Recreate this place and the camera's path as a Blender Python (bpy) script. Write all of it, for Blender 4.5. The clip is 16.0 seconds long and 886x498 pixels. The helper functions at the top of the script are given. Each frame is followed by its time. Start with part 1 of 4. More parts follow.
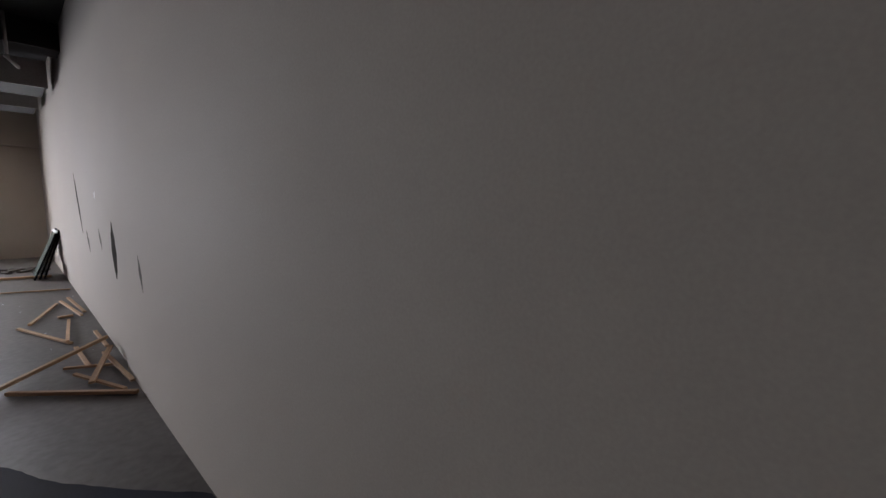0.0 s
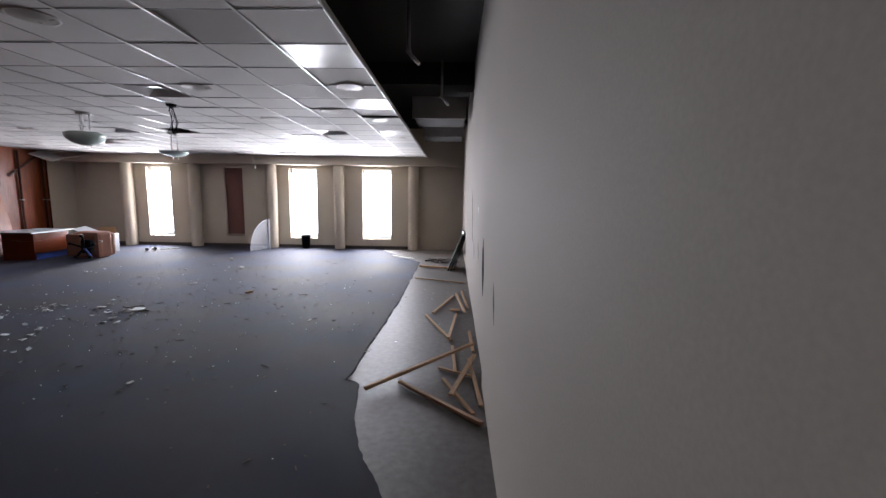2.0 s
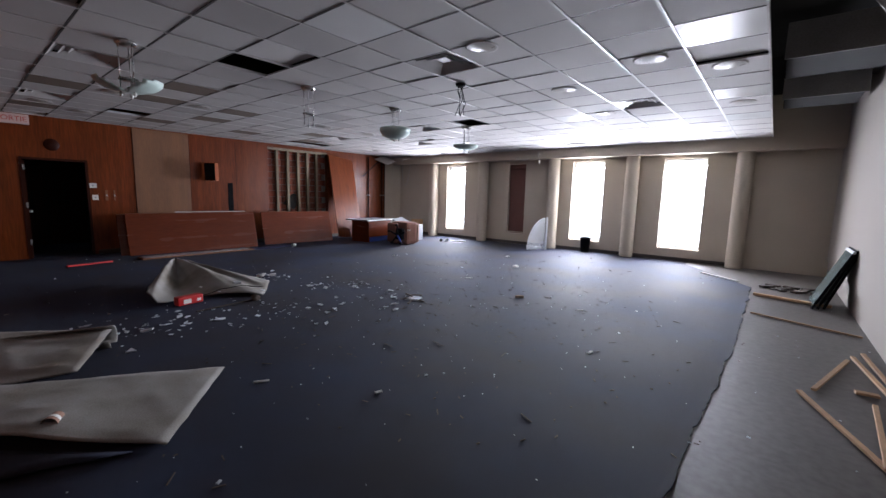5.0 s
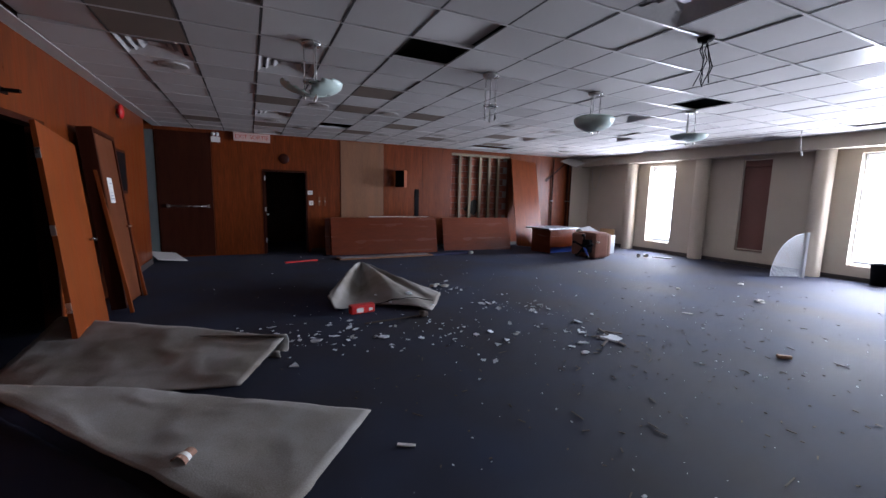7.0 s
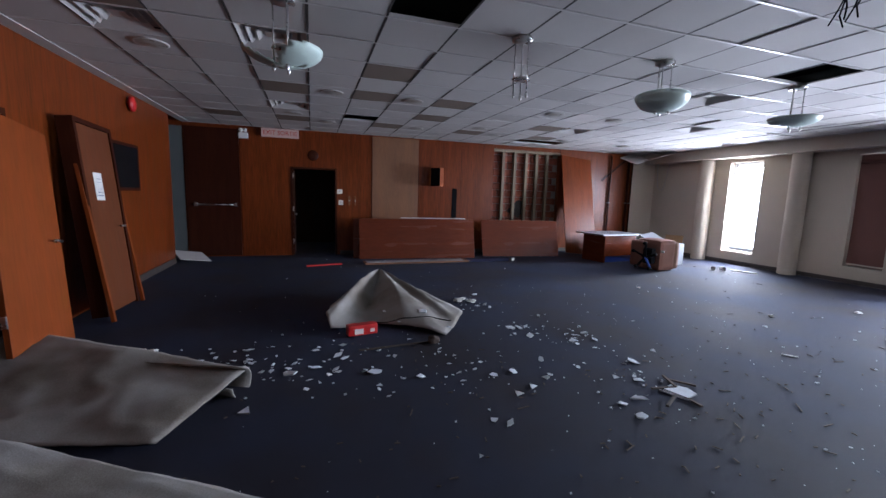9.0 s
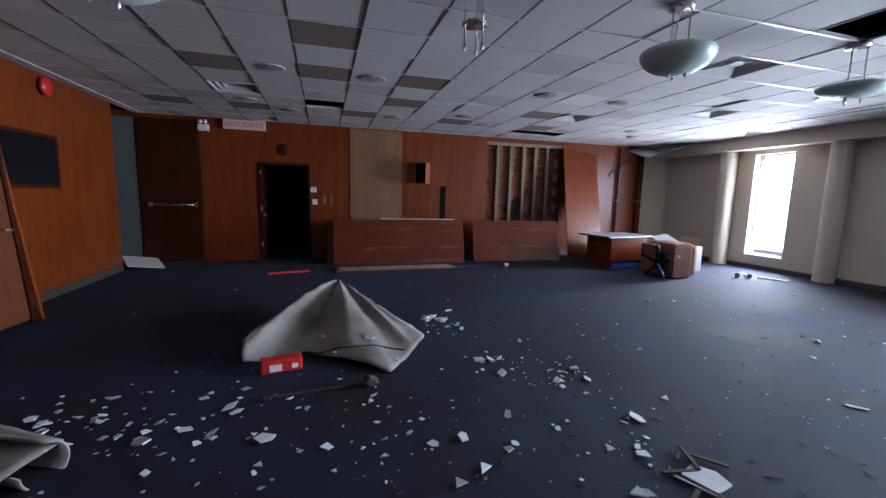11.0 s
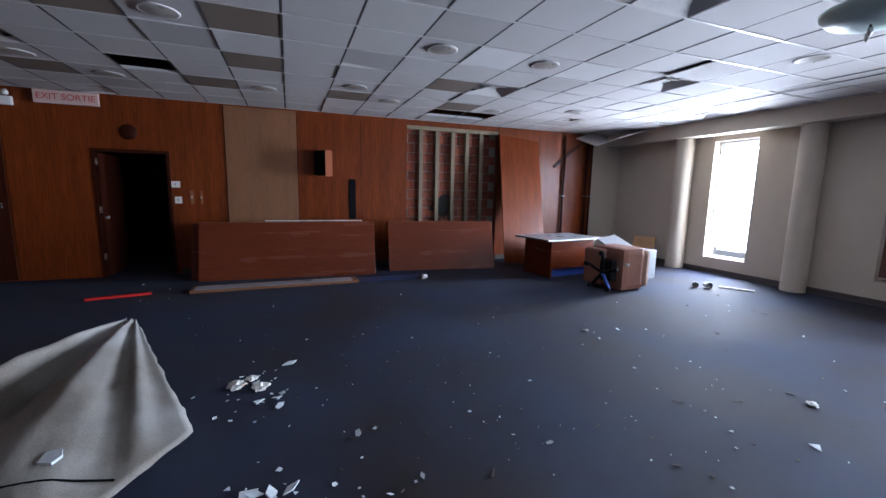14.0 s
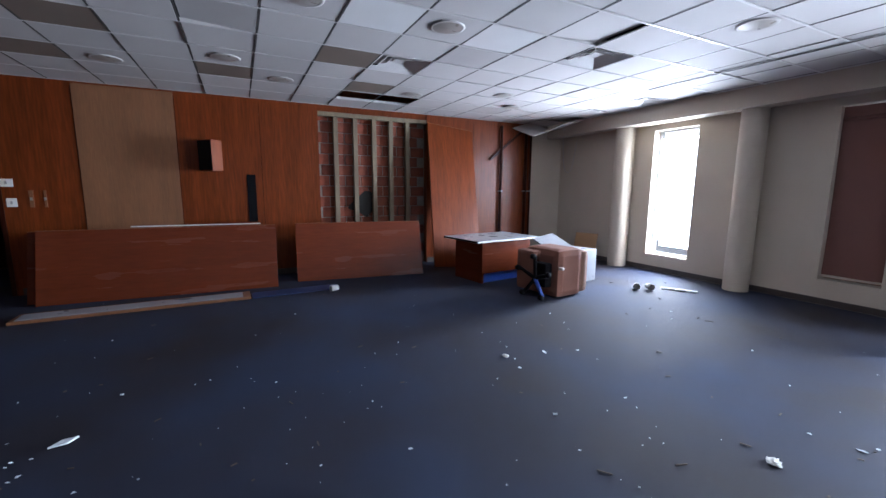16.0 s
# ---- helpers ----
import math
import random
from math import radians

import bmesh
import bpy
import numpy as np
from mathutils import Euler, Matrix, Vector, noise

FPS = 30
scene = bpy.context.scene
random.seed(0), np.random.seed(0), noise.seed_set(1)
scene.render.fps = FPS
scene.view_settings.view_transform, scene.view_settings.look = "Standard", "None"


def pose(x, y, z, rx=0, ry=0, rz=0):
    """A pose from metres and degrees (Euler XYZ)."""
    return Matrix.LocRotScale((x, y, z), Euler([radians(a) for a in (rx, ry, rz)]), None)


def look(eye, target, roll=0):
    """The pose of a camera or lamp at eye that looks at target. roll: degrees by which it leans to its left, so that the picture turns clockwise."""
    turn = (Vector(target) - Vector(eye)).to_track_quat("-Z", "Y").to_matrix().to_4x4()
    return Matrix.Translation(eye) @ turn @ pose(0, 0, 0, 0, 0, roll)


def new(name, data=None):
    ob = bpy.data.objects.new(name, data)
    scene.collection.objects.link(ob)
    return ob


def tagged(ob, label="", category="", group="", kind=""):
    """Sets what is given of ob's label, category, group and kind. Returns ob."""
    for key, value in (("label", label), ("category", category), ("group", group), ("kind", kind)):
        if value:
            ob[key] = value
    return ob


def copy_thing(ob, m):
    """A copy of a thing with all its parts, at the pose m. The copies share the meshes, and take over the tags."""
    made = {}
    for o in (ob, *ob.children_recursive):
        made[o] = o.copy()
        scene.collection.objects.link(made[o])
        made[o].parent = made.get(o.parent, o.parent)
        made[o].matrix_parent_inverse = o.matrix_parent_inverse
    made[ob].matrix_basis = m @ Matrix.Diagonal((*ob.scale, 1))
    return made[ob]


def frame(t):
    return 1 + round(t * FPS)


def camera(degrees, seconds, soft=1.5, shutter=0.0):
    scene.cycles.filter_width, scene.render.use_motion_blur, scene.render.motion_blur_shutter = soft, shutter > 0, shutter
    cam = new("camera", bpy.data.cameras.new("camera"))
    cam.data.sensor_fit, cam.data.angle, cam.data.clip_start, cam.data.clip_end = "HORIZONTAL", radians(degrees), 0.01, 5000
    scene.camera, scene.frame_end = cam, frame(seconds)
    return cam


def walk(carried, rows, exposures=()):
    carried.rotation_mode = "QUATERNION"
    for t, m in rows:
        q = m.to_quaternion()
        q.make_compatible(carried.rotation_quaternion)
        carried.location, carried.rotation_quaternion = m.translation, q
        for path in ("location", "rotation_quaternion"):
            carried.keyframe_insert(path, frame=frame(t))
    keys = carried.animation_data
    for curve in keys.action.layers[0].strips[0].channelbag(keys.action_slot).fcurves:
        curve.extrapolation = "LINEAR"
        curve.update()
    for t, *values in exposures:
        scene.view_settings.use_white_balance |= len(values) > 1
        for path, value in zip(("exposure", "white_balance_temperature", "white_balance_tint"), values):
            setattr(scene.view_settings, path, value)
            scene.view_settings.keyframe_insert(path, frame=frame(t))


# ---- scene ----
cam = camera(95.5, 16.0)
SKY_WATTS = (450, 520, 370)
ROWS = [
    (0, (1.050, 0.316, 1.659), (2.509, 1.663, 1.415), 1.0),
    (0.5, (1.261, 0.548, 1.692), (2.560, 2.047, 1.432), 0.6),
    (1, (1.389, 0.787, 1.706), (2.378, 2.512, 1.498), 2.6),
    (1.5, (1.555, 1.173, 1.764), (2.013, 3.107, 1.536), 1.8),
    (2, (1.428, 1.373, 1.785), (1.377, 3.356, 1.530), 0.9),
    (2.5, (1.393, 1.568, 1.695), (0.981, 3.508, 1.437), 0.8),
    (3, (1.338, 1.751, 1.606), (0.587, 3.586, 1.345), 0.5),
    (3.5, (1.263, 2.065, 1.556), (0.323, 3.811, 1.295), 0.9),
    (6, (0.198, 3.190, 1.602), (-1.331, 4.453, 1.340), 1.3),
    (6.5, (-0.040, 3.344, 1.597), (-1.732, 4.377, 1.339), 1.3),
    (7, (-0.217, 3.520, 1.585), (-2.004, 4.379, 1.326), 1.3),
    (7.5, (-0.388, 3.749, 1.569), (-2.212, 4.528, 1.309), 1.4),
    (8, (-0.555, 3.933, 1.558), (-2.407, 4.640, 1.295), 1.4),
    (8.5, (-0.772, 4.127, 1.584), (-2.644, 4.780, 1.320), 1.6),
    (11, (-1.864, 5.214, 1.543), (-3.764, 5.779, 1.280), 1.4),
    (11.5, (-2.054, 5.513, 1.559), (-3.956, 6.073, 1.292), 1.3),
    (12, (-2.294, 5.744, 1.557), (-4.197, 6.300, 1.290), 1.4),
    (12.5, (-2.482, 6.003, 1.558), (-4.383, 6.559, 1.283), 1.2),
    (13, (-2.634, 6.301, 1.547), (-4.525, 6.892, 1.274), 1.0),
    (13.5, (-2.844, 6.571, 1.553), (-4.710, 7.230, 1.263), 1.2),
    (14, (-3.183, 6.859, 1.577), (-5.032, 7.566, 1.292), 1.1),
    (14.5, (-3.404, 7.017, 1.531), (-5.233, 7.774, 1.243), 0.9),
    (15, (-3.554, 7.293, 1.560), (-5.372, 8.074, 1.270), 0.5),
    (15.5, (-3.656, 7.530, 1.559), (-5.460, 8.342, 1.263), 0.4),
    (16, (-3.831, 7.880, 1.575), (-5.598, 8.766, 1.275), 0.4),
]
EXPOSURES = [(0.0, -0.55, 6500, 14), (3.5, -0.55, 6250, 15), (6.0, -0.5, 5950, 15), (11.0, -0.52, 5550, 12), (16.0, -0.34, 5500, 10)]
walk(cam, [(t, look(eye, target, roll)) for t, eye, target, roll in ROWS], EXPOSURES)

# ---------- world and light ----------
world = bpy.data.worlds.new("sky")
scene.world = world
world.use_nodes = True
wn = world.node_tree
sky = wn.nodes.new("ShaderNodeTexSky")
sky.sky_type = "NISHITA"
sky.sun_disc = False
sky.sun_elevation, sky.sun_rotation = radians(50), radians(150)
wn.nodes["Background"].inputs["Strength"].default_value = 0.12
wn.links.new(sky.outputs[0], wn.nodes["Background"].inputs["Color"])
sun_data = bpy.data.lights.new("sun", "SUN")
sun_data.energy, sun_data.angle, sun_data.color = 2.5, radians(0.6), (1.0, 0.95, 0.87)
sun = new("sun", sun_data)
sun.matrix_world = pose(0, 0, 30, 40, 0, 150)

WEST, NORTH, SOUTH, EAST = -11.6, 15.05, 1.58, 1.72
CEIL, DECK = 3.05, 3.95
WINDOWS = [(-9.12, -8.28), (-4.18, -3.24), (-1.68, -0.71)]
BLIND = (-6.42, -5.78)
SILL, HEAD = 0.3, 2.68
COLUMNS = [-9.64, -7.34, -4.7, -2.42, 0.07]
for watts, (a, b) in zip(SKY_WATTS, WINDOWS):
    d = bpy.data.lights.new("window_daylight", "AREA")
    d.shape, d.size, d.size_y = "RECTANGLE", b - a - 0.04, HEAD - SILL - 0.3
    d.energy, d.color, d.spread = watts, (0.9, 0.93, 1.0), radians(140)
    o = new("window_daylight", d)
    o.matrix_world = look(((a + b) / 2, NORTH + 0.285, (SILL + HEAD) / 2), ((a + b) / 2, 0, 0.2))


# ---------- materials ----------
def mat(name, base, rough=0.7, metal=0.0, var=0.25, scale=3.0, fine=60.0, bump=0.15, second=None, stretch=(1, 1, 1), spec=0.5, rand=0.0, depth=0.004, big=0.5):
    """A surface with stains at one scale, grain at another, and relief."""
    m = bpy.data.materials.new(name)
    m.use_nodes = True
    nt = m.node_tree
    n, l = nt.nodes, nt.links
    bsdf = n["Principled BSDF"]
    co = n.new("ShaderNodeTexCoord")
    mp = n.new("ShaderNodeMapping")
    mp.inputs["Scale"].default_value = stretch
    l.new(co.outputs["Object"], mp.inputs["Vector"])
    n1, n2 = n.new("ShaderNodeTexNoise"), n.new("ShaderNodeTexNoise")
    n1.inputs["Scale"].default_value, n1.inputs["Detail"].default_value = scale, 5
    n2.inputs["Scale"].default_value, n2.inputs["Detail"].default_value = fine, 4
    l.new(mp.outputs[0], n1.inputs["Vector"])
    l.new(mp.outputs[0], n2.inputs["Vector"])
    mixf = n.new("ShaderNodeMix")
    mixf.inputs[0].default_value = big
    l.new(n2.outputs[0], mixf.inputs[2])
    l.new(n1.outputs[0], mixf.inputs[3])
    ramp = n.new("ShaderNodeValToRGB")
    ramp.color_ramp.elements[0].position, ramp.color_ramp.elements[1].position = 0.3, 0.7
    dark = second or tuple(c * (1 - var) for c in base)
    light = tuple(min(c * (1 + var * 0.6), 1) for c in base)
    ramp.color_ramp.elements[0].color, ramp.color_ramp.elements[1].color = (*dark, 1), (*light, 1)
    l.new(mixf.outputs[0], ramp.inputs[0])
    out = ramp.outputs[0]
    if rand:
        oi, hs, mr = n.new("ShaderNodeObjectInfo"), n.new("ShaderNodeHueSaturation"), n.new("ShaderNodeMapRange")
        mr.inputs[3].default_value, mr.inputs[4].default_value = 1 - rand, 1 + rand
        l.new(oi.outputs["Random"], mr.inputs[0])
        l.new(mr.outputs[0], hs.inputs["Value"])
        l.new(out, hs.inputs["Color"])
        out = hs.outputs[0]
    l.new(out, bsdf.inputs["Base Color"])
    rr = n.new("ShaderNodeMapRange")
    rr.inputs[3].default_value, rr.inputs[4].default_value = max(rough - 0.12, 0.03), min(rough + 0.12, 1)
    l.new(n1.outputs[0], rr.inputs[0])
    l.new(rr.outputs[0], bsdf.inputs["Roughness"])
    bsdf.inputs["Metallic"].default_value = metal
    bsdf.inputs["Specular IOR Level"].default_value = spec
    if bump:
        bp = n.new("ShaderNodeBump")
        bp.inputs["Strength"].default_value, bp.inputs["Distance"].default_value = bump, depth
        l.new(n2.outputs[0], bp.inputs["Height"])
        l.new(bp.outputs[0], bsdf.inputs["Normal"])
    return m


M_PAINT = mat("worn_white_wall_paint", (0.37, 0.33, 0.285), 0.88, var=0.1, scale=0.8, fine=110, bump=0.05)
M_BEIGE = mat("beige_wall_paint", (0.5, 0.435, 0.345), 0.8, var=0.12, scale=1.2, fine=120, bump=0.15)
M_WOOD = mat("red_brown_wood_panelling", (0.15, 0.031, 0.006), 0.33, var=0.5, scale=1.4, fine=7, bump=0.05, stretch=(6, 6, 0.5), big=0.45, spec=0.2)
M_WOODH = mat("red_brown_laminate", (0.125, 0.026, 0.009), 0.25, var=0.26, scale=1.4, fine=7, bump=0.02, stretch=(0.6, 0.6, 5), spec=0.3)
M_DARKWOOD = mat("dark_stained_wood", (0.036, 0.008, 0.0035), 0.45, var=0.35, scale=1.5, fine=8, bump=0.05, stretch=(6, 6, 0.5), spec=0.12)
M_DOORWOOD = mat("orange_brown_veneer", (0.2, 0.044, 0.009), 0.4, var=0.25, scale=1.2, fine=8, bump=0.04, stretch=(5, 5, 0.5), spec=0.2)
M_OLDDOOR = mat("dull_brown_door_veneer", (0.12, 0.036, 0.014), 0.45, var=0.25, scale=1.2, fine=8, bump=0.04, stretch=(5, 5, 0.5), spec=0.25)
M_PLY = mat("bare_plywood", (0.2, 0.083, 0.032), 0.65, var=0.3, scale=1.3, fine=9, bump=0.06, stretch=(7, 7, 0.6))
M_STUD = mat("old_softwood_stud", (0.2, 0.16, 0.1), 0.75, var=0.35, scale=2, fine=12, bump=0.1, stretch=(7, 7, 0.8), rand=0.15)
M_LUMBER = mat("pine_batten", (0.5, 0.31, 0.17), 0.65, var=0.3, scale=2, fine=14, bump=0.1, stretch=(1, 8, 8), rand=0.2)
M_CARPET = mat("blue_grey_carpet", (0.0145, 0.0215, 0.045), 0.8, var=0.7, scale=0.75, fine=240, bump=0.5, second=(0.017, 0.0105, 0.0065), spec=0.18, depth=0.003, big=0.78)
M_BACKING = mat("beige_carpet_backing", (0.3, 0.295, 0.285), 0.9, var=0.4, scale=1.6, fine=110, bump=0.4, second=(0.15, 0.125, 0.095), big=0.75, spec=0.25)
M_CONCRETE = mat("bare_concrete_floor", (0.13, 0.118, 0.11), 0.5, var=0.35, scale=1.3, fine=16, bump=0.08, second=(0.075, 0.064, 0.058))
# near-black base: the shade of unlit spaces is put into this colour
M_DECK = mat("shade_dark_concrete", (0.014, 0.013, 0.012), 0.9, var=0.4, scale=1.2, fine=25, bump=0.2)
M_TILE = mat("white_acoustic_tile", (0.56, 0.535, 0.515), 0.85, var=0.1, scale=1.1, fine=150, bump=0.3)
M_TILE2 = mat("greyed_acoustic_tile", (0.47, 0.445, 0.43), 0.85, var=0.14, scale=1.5, fine=150, bump=0.3)
M_BROWN = mat("tan_speaker_grille_tile", (0.2, 0.155, 0.12), 0.75, var=0.2, scale=2, fine=150, bump=0.3)
M_LENS = mat("acrylic_light_lens", (0.92, 0.92, 0.9), 0.22, var=0.05, scale=2, fine=160, bump=0.03, spec=0.9)
M_DULL_LENS = mat("dusty_grey_lamp_lens", (0.36, 0.335, 0.3), 0.3, var=0.12, scale=4, fine=80, bump=0.03)
M_TBAR = mat("white_enamelled_grid", (0.62, 0.6, 0.58), 0.35, var=0.1, scale=3, fine=40, bump=0.02)
M_GAP = mat("dark_shadow_gap_metal", (0.06, 0.055, 0.05), 0.7, var=0.2)
M_BLACK = mat("black_plastic", (0.005, 0.005, 0.006), 0.7, var=0.3, bump=0.05, spec=0.06)
M_GREYM = mat("galvanised_sheet", (0.45, 0.45, 0.45), 0.4, 0.8, var=0.25, scale=4, fine=50, bump=0.05)
M_CHROME = mat("brushed_metal", (0.65, 0.64, 0.62), 0.28, 0.95, var=0.15, scale=8, fine=120, bump=0.03)
M_BOWL = mat("frosted_greenish_glass", (0.6, 0.72, 0.66), 0.3, var=0.08, scale=3, fine=80, bump=0.03)
M_WHITEP = mat("white_plastic", (0.78, 0.77, 0.74), 0.45, var=0.08, bump=0.03)
M_RED = mat("red_painted_plastic", (0.55, 0.02, 0.018), 0.4, var=0.2, bump=0.03)
M_SIGN = mat("faded_sign_face", (0.62, 0.45, 0.4), 0.5, var=0.12, bump=0.02)
M_BRICK = mat("old_red_clay_block", (0.2, 0.055, 0.03), 0.9, var=0.4, scale=9, fine=60, bump=0.4, rand=0.25)
M_MORTAR = mat("grey_mortar", (0.24, 0.22, 0.2), 0.95, var=0.3, scale=12, fine=70, bump=0.4)
M_SOOT = mat("black_tar_stain", (0.02, 0.018, 0.016), 0.9, var=0.3)
M_UPHOL = mat("brown_upholstery", (0.2, 0.085, 0.055), 0.9, var=0.25, scale=4, fine=140, bump=0.4)
M_UPHOL2 = mat("tan_upholstery", (0.24, 0.13, 0.085), 0.9, var=0.2, scale=4, fine=140, bump=0.4)
M_BLUE = mat("blue_plastic", (0.02, 0.06, 0.3), 0.4, var=0.2, bump=0.03)
M_BLUE_BOARD = mat("dark_blue_board", (0.012, 0.03, 0.1), 0.5, var=0.25, scale=3, fine=60, bump=0.05)
M_TOP = mat("grey_laminate_top", (0.3, 0.31, 0.33), 0.3, var=0.15, scale=5, fine=80, bump=0.03)
M_CARD = mat("cardboard", (0.4, 0.24, 0.12), 0.85, var=0.2, scale=3, fine=60, bump=0.1)
M_PAPER = mat("off_white_paper", (0.75, 0.74, 0.7), 0.8, var=0.12, scale=5, fine=60, bump=0.1)
M_SHARD = mat("broken_white_plaster", (0.66, 0.71, 0.74), 0.75, var=0.2, scale=6, fine=60, bump=0.2, rand=0.2)
M_DEBRIS = mat("dark_wood_splinters", (0.075, 0.052, 0.038), 0.85, var=0.4, scale=6, fine=60, bump=0.2, rand=0.4)
M_BLINDM = mat("maroon_roller_blind", (0.16, 0.07, 0.055), 0.8, var=0.15, scale=2, fine=140, bump=0.2)
M_INK = mat("grey_print", (0.2, 0.23, 0.3), 0.8, var=0.1)
M_REDINK = mat("dull_red_letters", (0.5, 0.06, 0.05), 0.6, var=0.1)
M_PIPE = mat("dull_pipe", (0.28, 0.27, 0.26), 0.6, 0.3, var=0.3)
M_SCUFF = mat("grey_scuffed_plaster", (0.13, 0.12, 0.105), 0.95, var=0.35, scale=8, fine=60, bump=0.1, spec=0.02)
M_GASH = mat("torn_dark_wall_core", (0.03, 0.025, 0.02), 0.97, var=0.4, scale=8, fine=60, bump=0.2, spec=0.01)
M_BASEB = mat("dark_vinyl_skirting", (0.05, 0.04, 0.035), 0.55, var=0.2, bump=0.03)
M_TEAL = mat("greenish_glass_edge", (0.09, 0.14, 0.13), 0.15, var=0.2, bump=0.02)
M_MESH = mat("white_wire_mesh", (0.62, 0.64, 0.66), 0.45, var=0.1, bump=0.02)
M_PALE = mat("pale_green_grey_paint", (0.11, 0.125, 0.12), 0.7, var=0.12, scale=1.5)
pile = M_CARPET.node_tree.nodes["Principled BSDF"]
pile.inputs["Sheen Weight"].default_value, pile.inputs["Sheen Roughness"].default_value = 0.015, 0.4
pile.inputs["Sheen Tint"].default_value = (0.5, 0.62, 0.85, 1)
glass = bpy.data.materials.new("window_glass")
glass.use_nodes = True
gb = glass.node_tree.nodes["Principled BSDF"]
gb.inputs["Transmission Weight"].default_value, gb.inputs["Roughness"].default_value, gb.inputs["IOR"].default_value = 1.0, 0.0, 1.45


# ---------- mesh helpers ----------
def cuboid(bm, lo, hi, m=None, index=0, bevel=0.0):
    vs = [bm.verts.new(((lo, hi)[i & 1][0], (lo, hi)[i >> 1 & 1][1], (lo, hi)[i >> 2 & 1][2])) for i in range(8)]
    fs = [bm.faces.new([vs[i] for i in q]) for q in ((0, 2, 3, 1), (4, 5, 7, 6), (0, 1, 5, 4), (2, 6, 7, 3), (0, 4, 6, 2), (1, 3, 7, 5))]
    for f in fs:
        f.material_index = index
    if bevel:
        r = bmesh.ops.bevel(bm, geom=list({e for f in fs for e in f.edges}), offset=bevel, segments=2, profile=0.6, affect="EDGES")
        vs = list({v for f in r["faces"] for v in f.verts} | {v for v in vs if v.is_valid})
    if m is not None:
        bmesh.ops.transform(bm, matrix=m, verts=vs)
    return vs


def lathe(bm, profile, segments=24, m=None, turn=2 * math.pi):
    """Turns (radius, height) pairs about z."""
    full = abs(turn - 2 * math.pi) < 1e-6
    count = segments if full else segments + 1
    rings = [[bm.verts.new((r * math.cos(turn * k / segments), r * math.sin(turn * k / segments), z)) for k in range(count)] for r, z in profile]
    for a, b in zip(rings, rings[1:]):
        for k in range(segments):
            j = (k + 1) % count
            bm.faces.new((a[k], a[j], b[j], b[k])).smooth = True
    if m is not None:
        bmesh.ops.transform(bm, matrix=m, verts=[v for r in rings for v in r])


def rod(bm, a, b, r, segments=10):
    a, b = Vector(a), Vector(b)
    m = Matrix.Translation(a) @ (b - a).to_track_quat("Z", "Y").to_matrix().to_4x4()
    d = (b - a).length
    lathe(bm, [(0.0005, 0), (r, 0), (r, d), (0.0005, d)], segments, m)


def prism(bm, outline, z0, z1):
    lo = [bm.verts.new((x, y, z0)) for x, y in outline]
    hi = [bm.verts.new((x, y, z1)) for x, y in outline]
    bm.faces.new(hi)
    bm.faces.new(lo[::-1])
    for i in range(len(lo)):
        j = (i + 1) % len(lo)
        bm.faces.new((lo[i], lo[j], hi[j], hi[i]))


def mesh_of(name, bm, *materials):
    me = bpy.data.meshes.new(name)
    bmesh.ops.recalc_face_normals(bm, faces=bm.faces[:])
    bm.to_mesh(me)
    bm.free()
    for m in materials:
        me.materials.append(m)
    return me


def part(name, bm, material, parent, label=""):
    ob = new(name, mesh_of(name, bm, *(material if isinstance(material, (list, tuple)) else [material])))
    ob.parent = parent
    if label:
        ob["label"] = label
    return ob


def solid(name, bm, material, label, category, kind="", group=""):
    ob = new(name, mesh_of(name, bm, *(material if isinstance(material, (list, tuple)) else [material])))
    return tagged(ob, label, category, group, kind)


def thing(name, m, label, category, group="", kind=""):
    ob = new(name)
    ob.empty_display_size = 0.1
    ob.matrix_basis = m
    return tagged(ob, label, category, group, kind)


def boxpart(name, lo, hi, material, parent, label="", bevel=0.0, m=None):
    bm = bmesh.new()
    cuboid(bm, lo, hi, m, bevel=bevel)
    return part(name, bm, material, parent, label)


def wall_pieces(bm, axis, at, thick, a0, a1, z0, z1, holes):
    """A wall along an axis with rectangular holes (a, b, low, high)."""
    cuts = sorted({a0, a1, *[v for h in holes for v in h[:2]]})
    for s, e in zip(cuts, cuts[1:]):
        mid = (s + e) / 2
        own = sorted((h[2], h[3]) for h in holes if h[0] < mid < h[1])
        z = z0
        for lo, hi in own + [(z1, z1)]:
            if lo - z > 1e-4:
                if axis == "x":
                    cuboid(bm, (s, min(at, at + thick), z), (e, max(at, at + thick), lo))
                else:
                    cuboid(bm, (min(at, at + thick), s, z), (max(at, at + thick), e, lo))
            z = hi


rng = random.Random(4)

# ---------- floor and carpet ----------
bm = bmesh.new()
cuboid(bm, (-14.5, -3.2, -0.2), (2.4, 15.7, -0.008))
solid("floor", bm, M_CONCRETE, "bare scuffed grey concrete floor slab", "floor", "structure")
bm = bmesh.new()
cuboid(bm, (-200, -200, -0.5), (200, 200, -0.22))
solid("ground", bm, M_CONCRETE, "pale ground outside the building", "ground", "structure")


def carpet_edge(y):
    """Where the torn carpet ends, towards the white wall."""
    j = 0.035 * noise.noise((y * 3.1, 0, 0)) + 0.018 * noise.noise((y * 13, 4, 0))
    if y < 2.65:
        return EAST - 0.01
    if y < 5.03:
        return min(EAST - 0.01, 0.57 + 1.14 * ((5.03 - y) / 2.38) ** 1.9 + j)
    if y < 5.1:
        return 0.57 - 0.16 * (y - 5.03) / 0.07 + j
    if y < 8.0:
        return 0.41 + 0.1 * (y - 5.1) / 2.9 + j
    if y < 12.3:
        return 0.52 + j
    return 0.52 - (y - 12.3) * 0.63 + j


